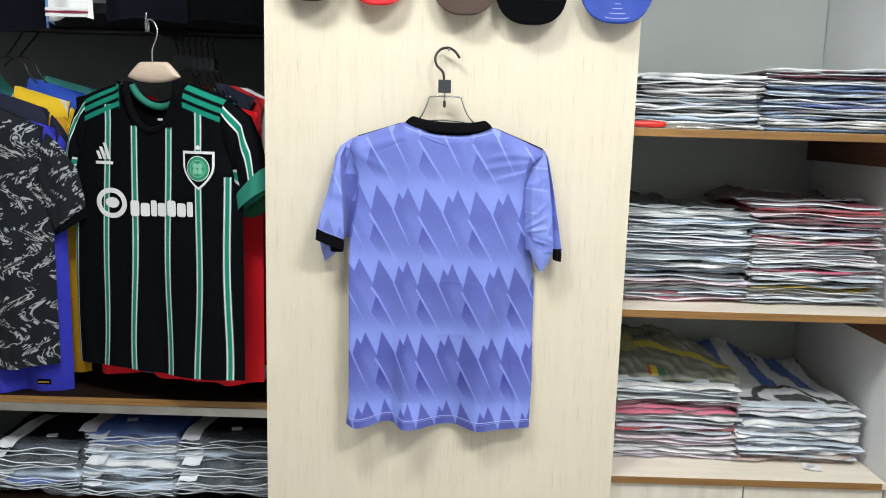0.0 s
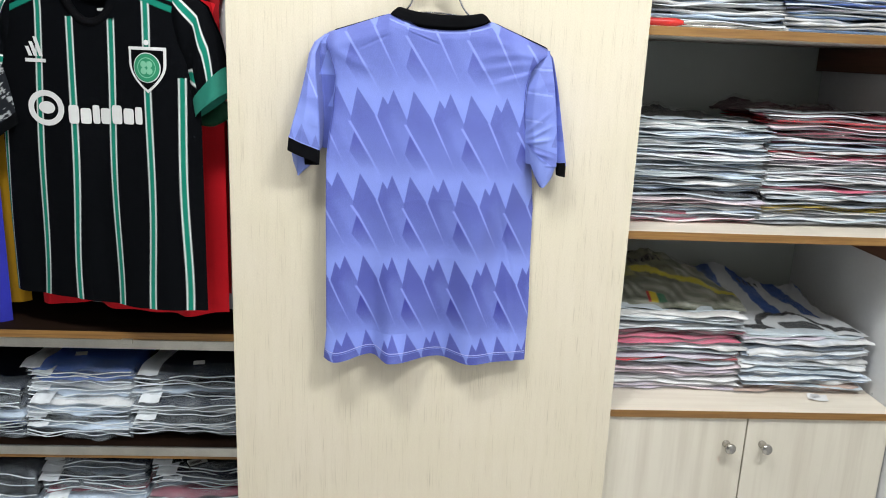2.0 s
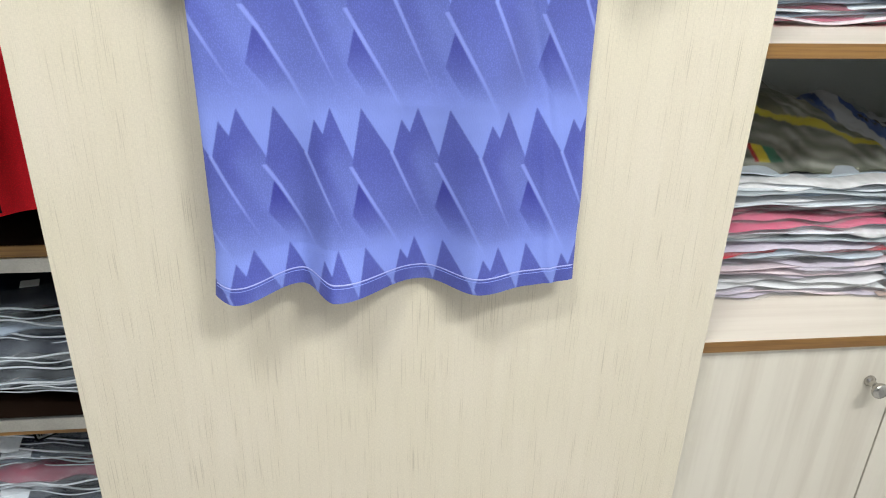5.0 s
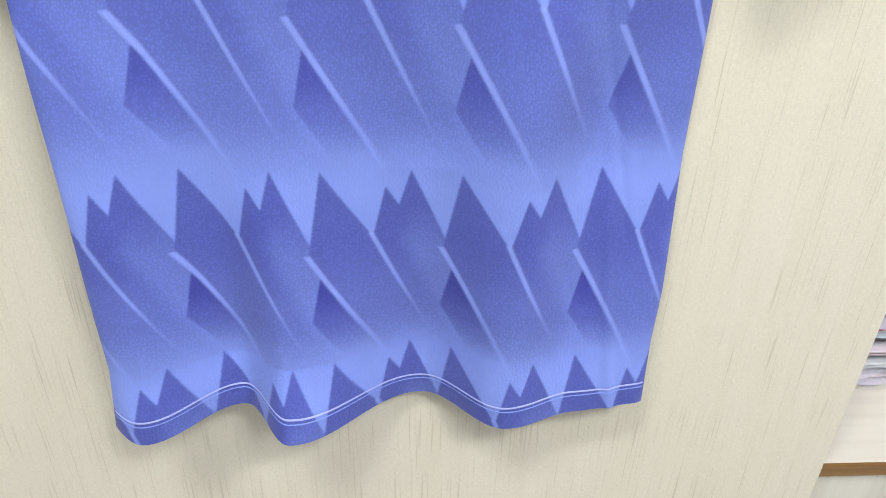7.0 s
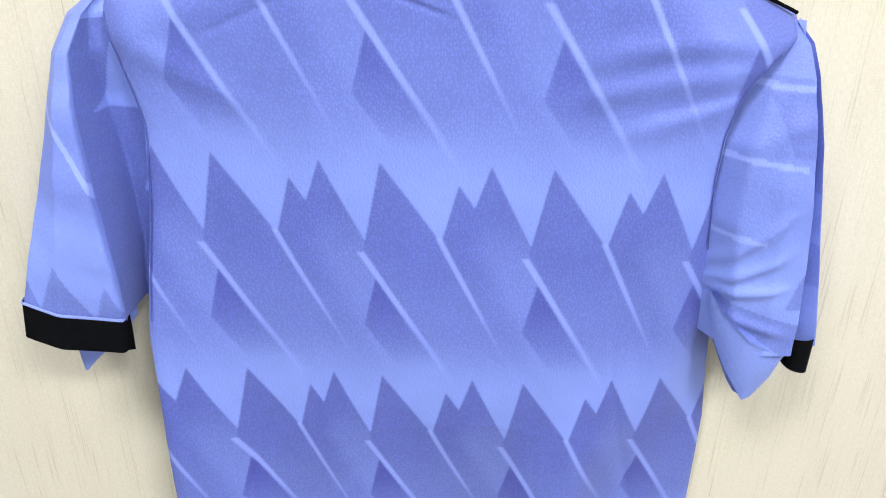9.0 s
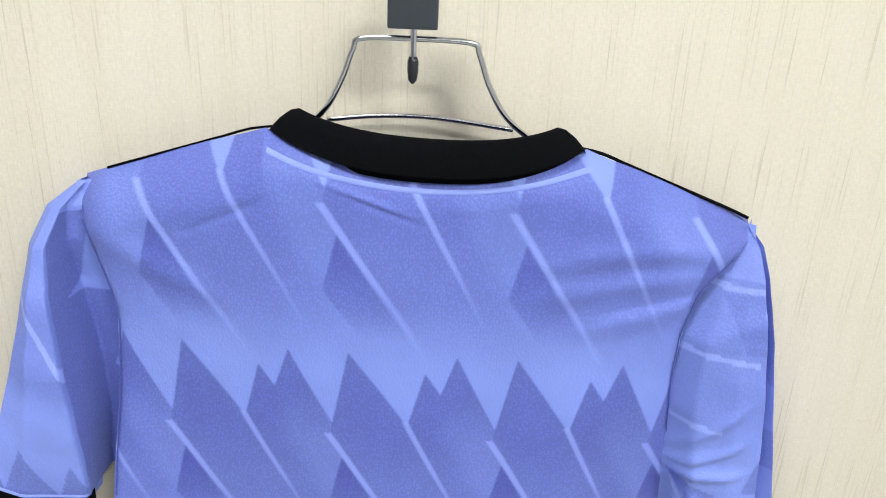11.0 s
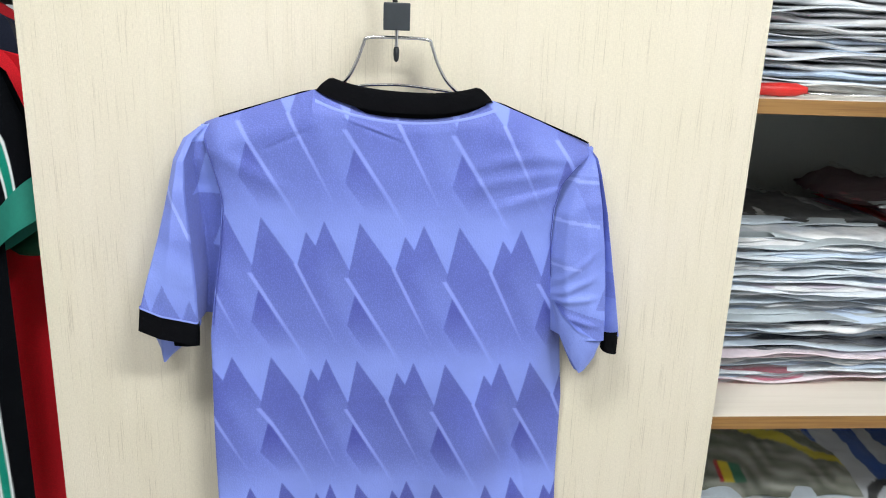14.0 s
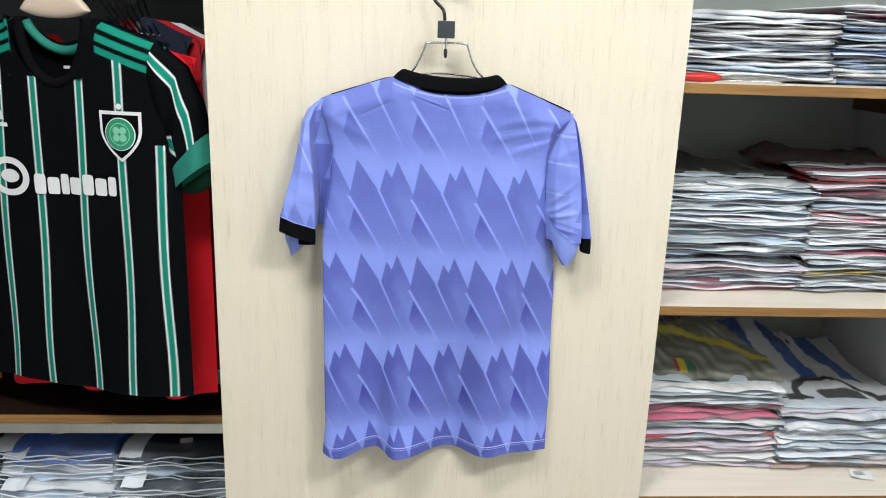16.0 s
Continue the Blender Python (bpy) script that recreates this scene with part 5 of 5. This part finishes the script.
# ---- rows of hooks on the rail ----
wire = thing("wire_hanger", (-0.665, 2.10, 1.670), "black hanger hook with chrome arms on the clothes rail", "hanger", "hangers on the rail")
part("hook", tube([(-0.677, 2.075, 1.600), (-0.677, 2.080, 1.617), (-0.683, 2.085, 1.637), (-0.676, 2.09, 1.659), (-0.665, 2.10, 1.673), (-0.655, 2.11, 1.667)], 0.0024, 8), M_BLACKMET, wire, "black hook", smooth=True)
part("block", box((-0.6855, 2.062, 1.572), (-0.6695, 2.084, 1.603), 0.001), M_BLACKPL, wire, "square black block")
part("arm_wire", tube([(-0.585, 1.985, 1.505), (-0.615, 2.015, 1.530), (-0.640, 2.040, 1.556), (-0.655, 2.060, 1.570), (-0.680, 2.078, 1.571), (-0.705, 2.10, 1.552)], 0.0021, 8), M_CHROME, wire, "chrome wire arms", smooth=True)
for k in range(1, 7):
    copy_thing(wire, pose(-0.665 + 0.0158 * k, 2.10, 1.670 - 0.0008 * k, 0, 0, -2 * k))
side_wire = thing("wire_hanger", (-1.07, 2.10, 1.670), "dark wire hanger arched over shirts on the rail", "hanger", "hangers on the rail")
part("arm_wire", tube([(-0.975, 1.96, 1.520), (-0.995, 1.965, 1.540), (-1.012, 1.97, 1.568), (-1.040, 1.98, 1.580), (-1.075, 1.99, 1.580), (-1.11, 2.0, 1.56)], 0.0021, 8), M_BLACKMET, side_wire, "dark wire arms", smooth=True)
part("hook", tube([(-1.06, 1.985, 1.581), (-1.06, 2.02, 1.610), (-1.065, 2.07, 1.645), (-1.07, 2.10, 1.674), (-1.07, 2.112, 1.668)], 0.0021, 8), M_BLACKMET, side_wire, "dark hook", smooth=True)
copy_thing(side_wire, pose(-1.035, 2.115, 1.672, 0, 0, -6))

# ---- folded shirts that hang over the upper shelf ----
def overhang(x0, x1, z0, y, mat, label, trim=None):
    t = thing("folded_shirt", ((x0 + x1) / 2, y + 0.1, 1.75), label, "folded shirt", "folded shirts on the upper rack shelf")
    U, V = np.meshgrid(np.linspace(0, 1, 24), np.linspace(0, 1, 22))
    zz = np.where(V < 0.7, z0 + (1.76 - z0) * V / 0.7, 1.76 + 0.006 * np.sin((V - 0.7) * 5))
    yy = np.where(V < 0.7, y + 0.012 * np.sin(7 * U + x0 * 20) * (1 - V), y + (V - 0.7) * 0.9)
    link_mesh("cloth", sheet(x0 + (x1 - x0) * U, yy, zz + 0.006 * np.sin(5 * U + x0 * 9)), mat, t)
    for zz0, zz1, m in trim or ():
        part("trim", box((x0 + 0.002, y - 0.014, z0 + zz0), (x1 - 0.002, y - 0.011, z0 + zz1), 0.0005), m, t)


overhang(-0.905, -0.805, 1.664, 1.885, M_WHITEC, "white folded shirt with a red trim on the upper rack", ((0.002, 0.008, M_WHITE), (0.010, 0.0145, TONES["maroon"]), (0.016, 0.022, M_WHITE)))
overhang(-0.918, -0.902, 1.650, 1.90, TONES["sky"], "pale blue folded shirt on the upper rack")
M_DEEP = plain("deep_navy_cloth", (0.0035, 0.0045, 0.010), 0.9, var=0.3, spec=0.1)
overhang(-1.15, -0.920, 1.640, 1.915, M_DEEP, "navy folded shirt on the upper rack")
overhang(-0.79, -0.60, 1.668, 1.93, M_DEEP, "dark navy folded shirt on the upper rack")
overhang(-0.62, -0.40, 1.672, 1.95, TONES["black"], "black folded shirt on the upper rack")

# ---- bagged shirts on the steel edged shelves ----


def flat_pack(rng, x0, x1, y0, y1, z, h, tone, label, seal=True, seal_x=0.02, tag=False):
    t = pack(rng, x0, x1, y0, y1, z, h, tone, False, label, "bagged shirts on the rack shelves", M_SKIRT, 0.004, 0.016, 3)
    lip = []
    pa, pb = rng.uniform(0, 6.28, 2)
    for u in np.linspace(0, 1, 12):
        lip.append((x0 + 0.006 + (x1 - x0 - 0.012) * u, y0 - 0.004 + 0.004 * math.sin(9 * u + x0 * 31), z + h * 0.5 + 0.0065 * math.sin(4 * u + pa) * min(1, 4 * u + 0.15) + 0.002 * math.sin(15 * u + pb)))
    part("bag_rim", tube(lip, 0.0016, 6), M_RIM, t, "white folded bag rim", smooth=True)
    low = [(px, py - 0.003, z + h * 0.08 + 0.45 * (pz - z - h * 0.5) + 0.003 * math.sin(7 * px * 9 + z * 40)) for px, py, pz in lip]
    if seal:
        part("bag_rim", tube(low, 0.0011, 6), M_RIM, t, "white folded bag rim", smooth=True)
    if seal:
        xs = x0 + seal_x
        U, V = np.meshgrid(np.linspace(0, 1, 8), np.linspace(0, 1, 14))
        X = xs + 0.046 * U + 0.02 * V
        Y = y0 - 0.008 + (y1 - y0) * 0.8 * V
        Z = z + h * (0.55 + 0.55 * np.clip(V * 8, 0, 1)) + 0.007 + 0.002 * np.sin(9 * V + x0 * 20) + 0.0015 * np.sin(8 * U)
        link_mesh("bag_seal", sheet(X, Y, Z), M_TAPE, t, "white sealing strip of the bag")
    return t


rng = np.random.default_rng(77)
for (x0, x1, z0, zt, tones, sx) in ((-0.668, -0.400, 0.4835, 0.640, ("black", "ice", "black", "grey", "navy", "ice", "black", "navy"), 0.012),
                                    (-0.905, -0.660, 0.4835, 0.648, ("navy", "ice", "black", "ice", "white", "ice", "grey", "blue", "blue"), 0.0),
                                    (-1.16, -0.900, 0.4835, 0.610, ("navy", "blue", "ice", "navy", "black", "navy"), 0.02),
                                    (-0.640, -0.400, 0.1925, 0.405, ("navy", "maroon", "black", "slate", "navy", "black", "maroon", "slate", "navy", "black"), 0.012),
                                    (-0.885, -0.640, 0.1925, 0.412, ("grey", "blue", "ice", "black", "maroon", "ice", "maroon", "navy", "slate", "navy"), 0.0),
                                    (-1.14, -0.885, 0.1925, 0.40, ("navy", "blue", "ice", "black", "navy"), 0.02)):
    h = (zt - z0) / len(tones)
    for i, tn in enumerate(tones):
        d = rng.normal(0, 0.006, 3)
        flat_pack(rng, x0 + d[0], x1 + d[1] * 0.4, 1.935 + d[2] + 0.006 * i * (0.6 if i > 4 else 0), 2.20, z0 + h * i + (0.002 if i == 0 else 0), h * 1.08, tn, f"folded {tn} shirt in a clear bag on a rack shelf", i % 3 != 0 or i == len(tones) - 1, sx + rng.uniform(-0.012, 0.02))


def swing_tag(at, turn, label, w=0.05, d=0.03):
    t = thing("price_tag", at, label, "tag")
    bm = box((-w / 2, -d / 2, 0), (w / 2, d / 2, 0.0012), 0.0003)
    m = Matrix.Translation(at) @ pose(0, 0, 0, 12, 0, turn)
    bmesh.ops.transform(bm, matrix=m, verts=bm.verts)
    part("card", bm, M_BLACKC, t)
    bm = box((-w / 2 + 0.003, -d / 2 + 0.003, 0.0012), (w * 0.28, d / 2 - 0.006, 0.002))
    bmesh.ops.transform(bm, matrix=m, verts=bm.verts)
    c = part("sticker", bm, M_WHITE, t, "white printed sticker")
    for k in range(9):
        bm = box((-w / 2 + 0.006 + 0.0032 * k, -d / 2 + 0.007, 0.002), (-w / 2 + 0.0075 + 0.0032 * k, d / 2 - 0.014, 0.0024))
        bmesh.ops.transform(bm, matrix=m, verts=bm.verts)
        part("bar", bm, M_BLACKC, c)


swing_tag((-0.520, 1.965, 0.4125), 35, "black swing tag with a white barcode sticker", 0.06, 0.03)
for x, y, z in ((-0.520, 2.00, 0.651), (-0.80, 2.02, 0.660), (-1.0, 1.99, 0.622)):
    t = thing("paper_label", (x, y, z), "small white paper label on a bagged shirt", "label")
    bm = box((-0.013, -0.008, 0), (0.013, 0.008, 0.0012), 0.0003)
    bmesh.ops.transform(bm, matrix=Matrix.Translation((x, y, z)) @ pose(0, 0, 0, 8, 0, 12), verts=bm.verts)
    part("paper", bm, M_WHITE, t)

# ---- loose things on the right shelves ----
tag = thing("paper_scrap", (0.905, 1.845, 0.661), "small crumpled white paper scrap on the counter", "paper")
U, V = np.meshgrid(np.linspace(-1, 1, 14), np.linspace(-1, 1, 12))
X, Y = 0.905 + 0.021 * U + 0.006 * V, 1.840 + 0.017 * V - 0.005 * U
link_mesh("paper", sheet(X, Y, 0.6605 + 0.0022 * np.sin(3 * U + 1) * np.cos(2 * V) + 0.003), M_WHITE, tag)
for k in range(3):
    link_mesh("print_bar", sheet(X[3:5, 3:9] + 0.0, Y[3:5, 3:9] + 0.006 * k, np.full((2, 6), 0.6664) + 0.0012 * np.sin(3 * U[3:5, 3:9] + 1)), M_GREYC, tag)

drv = thing("screwdriver", (0.46, 1.80, 1.463), "screwdriver with a red handle lying on the upper shelf", "screwdriver")
part("handle", lathe([(0.003, 0), (0.0075, 0.003), (0.0082, 0.012), (0.0070, 0.03), (0.0082, 0.055), (0.0075, 0.075), (0.005, 0.084), (0.0042, 0.088)], (0.395, 1.795, 1.4635), "x", 14), M_SCREW, drv, "red plastic handle", smooth=True)
part("shaft", lathe([(0.0021, 0.0), (0.0021, 0.095), (0.0014, 0.112)], (0.482, 1.795, 1.4590), "x", 10), M_CHROME, drv, "steel shaft", smooth=True)


def heap(name_label, x0, x1, y0, y1, z0, rise, paint, seed, group):
    """A loose bagged shirt thrown on top of a stack, rising towards the back."""
    t = thing("folded_shirt", ((x0 + x1) / 2, (y0 + y1) / 2, z0), name_label, "folded shirt", group)
    U, V = np.meshgrid(np.linspace(0, 1, 90), np.linspace(0, 1, 70))
    s = seed
    X = x0 + (x1 - x0) * (U + 0.05 * np.sin(4 * V + s))
    Y = y0 + (y1 - y0) * V
    Z = z0 + rise * (0.5 * V + 0.5 * sstep(V, 0.05, 0.95)) * (0.65 + 0.35 * np.sin(3.0 * U + s)) + 0.008 * np.sin(7 * U + 4 * V + s) * V + 0.003 * np.sin(17 * U - 9 * V)
    ripple = 0.0022 * np.sin(31 * U + 11 * V + 2 * np.sin(9 * V + s)) + 0.0014 * np.sin(53 * U - 37 * V + 3 * np.sin(13 * U)) + 0.0010 * np.sin(90 * V + 21 * U)
    Z = Z + ripple * (0.3 + V) - 0.02 * (np.abs(2 * U - 1) ** 6) * V
    link_mesh("cloth", sheet(X, Y, Z, paint(U, V)), M_CLOTH, t)
    crumple = np.abs(np.sin(23 * U + 13 * V + s)) + 0.6 * np.abs(np.sin(41 * U - 29 * V + 2 * s))
    link_mesh("bag", sheet(X, Y - 0.003, Z + 0.003 + 0.004 * crumple * (0.25 + V)), M_FILMC, t, "creased clear packing bag")
    rng = np.random.default_rng(int(seed * 10) + 3)
    for k in range(2):
        bag_edge(rng, t, x0 + 0.004, x1 - rng.uniform(0.0, 0.02), y0 - 0.004 * k, z0 + 0.001 - 0.003 * k, EDGES[2 + k], 0.009, 0.004)
    return t


def grey_gold(U, V):
    mott = (0.5 + 0.5 * np.sin(9 * U + 5 * V + 2 * np.sin(13 * V)) * np.sin(7 * V - 11 * U + 1)) * (0.6 + 0.4 * np.sin(41 * U + 29 * V + 3 * np.sin(17 * U - 9 * V)))
    col = np.array((0.10, 0.11, 0.075)) + 0.30 * mott[..., None] * np.array((1.0, 1.0, 0.92))
    col = np.where(((V > 0.52) & (U < 0.62))[..., None], np.array((0.10, 0.105, 0.07)) + 0.12 * mott[..., None] * np.array((1, 0.95, 0.4)), col)
    line = np.abs(V - 0.62 + 0.55 * (U - 0.45)) < 0.045
    col = np.where(line[..., None], np.array((0.50, 0.42, 0.03)), col)
    col = np.where(((np.abs(U - 0.17) < 0.13) & (np.abs(V - 0.72) < 0.14))[..., None], np.array((0.30, 0.30, 0.10)), col)
    txt = (np.abs(V - 0.80) < 0.045) & (U > 0.32) & (U < 0.58) & (np.sin(U * 150) > -0.35)
    col = np.where(txt[..., None], np.array((0.012, 0.012, 0.012)), col)
    flag = (np.abs(V - 0.22) < 0.08)
    for a, b, c in ((0.27, 0.30, (0.45, 0.02, 0.02)), (0.30, 0.35, (0.65, 0.50, 0.02)), (0.35, 0.42, (0.02, 0.16, 0.08))):
        col = np.where((flag & (U > a) & (U < b))[..., None], np.array(c), col)
    return col


def blue_white(U, V):
    col = np.where((np.sin(19 * (U + 0.12 * V) + 1.4) > -0.1)[..., None], np.array((0.50, 0.53, 0.57)), np.array((0.03, 0.09, 0.34)))
    col = np.where((V < 0.34)[..., None], np.array((0.60, 0.63, 0.67)), col)
    arch = np.abs(np.hypot((U - 0.50) / 1.0, (V - 0.08) / 0.85) - 0.30) < 0.026
    col = np.where((arch & (V > 0.08))[..., None], np.array((0.010, 0.012, 0.016)), col)
    col = np.where(((np.abs(V - 0.10) < 0.035) & (U > 0.06) & (U < 0.98) & (np.abs(U - 0.55) > 0.22))[..., None], np.array((0.010, 0.012, 0.016)), col)
    col = np.where(((np.abs(V - 0.15) < 0.06) & (np.abs(U - 0.56) < 0.16))[..., None], np.array((0.02, 0.025, 0.03)), col)
    col = np.where(((np.abs(V - 0.78) < 0.05) & (U > 0.36) & (U < 0.56) & (np.sin(U * 120) > 0))[..., None], np.array((0.012, 0.012, 0.014)), col)
    return col


heap("grey and gold bagged shirt loose on top of a stack", 0.428, 0.735, 1.90, 2.16, 0.846, 0.068, grey_gold, 0.4, G)
heap("blue and white striped bagged shirt loose on top of a stack", 0.725, 1.02, 1.885, 2.22, 0.796, 0.090, blue_white, 2.2, G)


def bare(U, V):
    return np.tile(np.array((0.035, 0.037, 0.04)), (*U.shape, 1))


heap("black bagged shirt loose on top of a shelf stack", 0.43, 0.71, 1.935, 2.2, 1.270, 0.006, bare, 1.4, G)
heap("dark maroon bagged shirt loose on top of a shelf stack", 0.70, 1.02, 1.945, 2.2, 1.294, 0.006, lambda U, V: np.tile(np.array((0.06, 0.02, 0.03)), (*U.shape, 1)), 3.0, G)

# ---- ceiling light housings ----
for ob in [o for o in scene.objects if o.type == "LIGHT"]:
    x, y, _ = ob.matrix_basis.translation
    sx, sy = ob.data.size, ob.data.size_y
    t = thing("ceiling_light", (x, y, 2.7), "white rectangular ceiling light housing", "ceiling light", "ceiling lights")
    for lo, hi in (((x - sx / 2 - 0.02, y - sy / 2 - 0.02, 2.665), (x - sx / 2, y + sy / 2 + 0.02, 2.7)), ((x + sx / 2, y - sy / 2 - 0.02, 2.665), (x + sx / 2 + 0.02, y + sy / 2 + 0.02, 2.7)),
                   ((x - sx / 2, y - sy / 2 - 0.02, 2.665), (x + sx / 2, y - sy / 2, 2.7)), ((x - sx / 2, y + sy / 2, 2.665), (x + sx / 2, y + sy / 2 + 0.02, 2.7))):
        part("frame", box(lo, hi), M_CEIL, t)
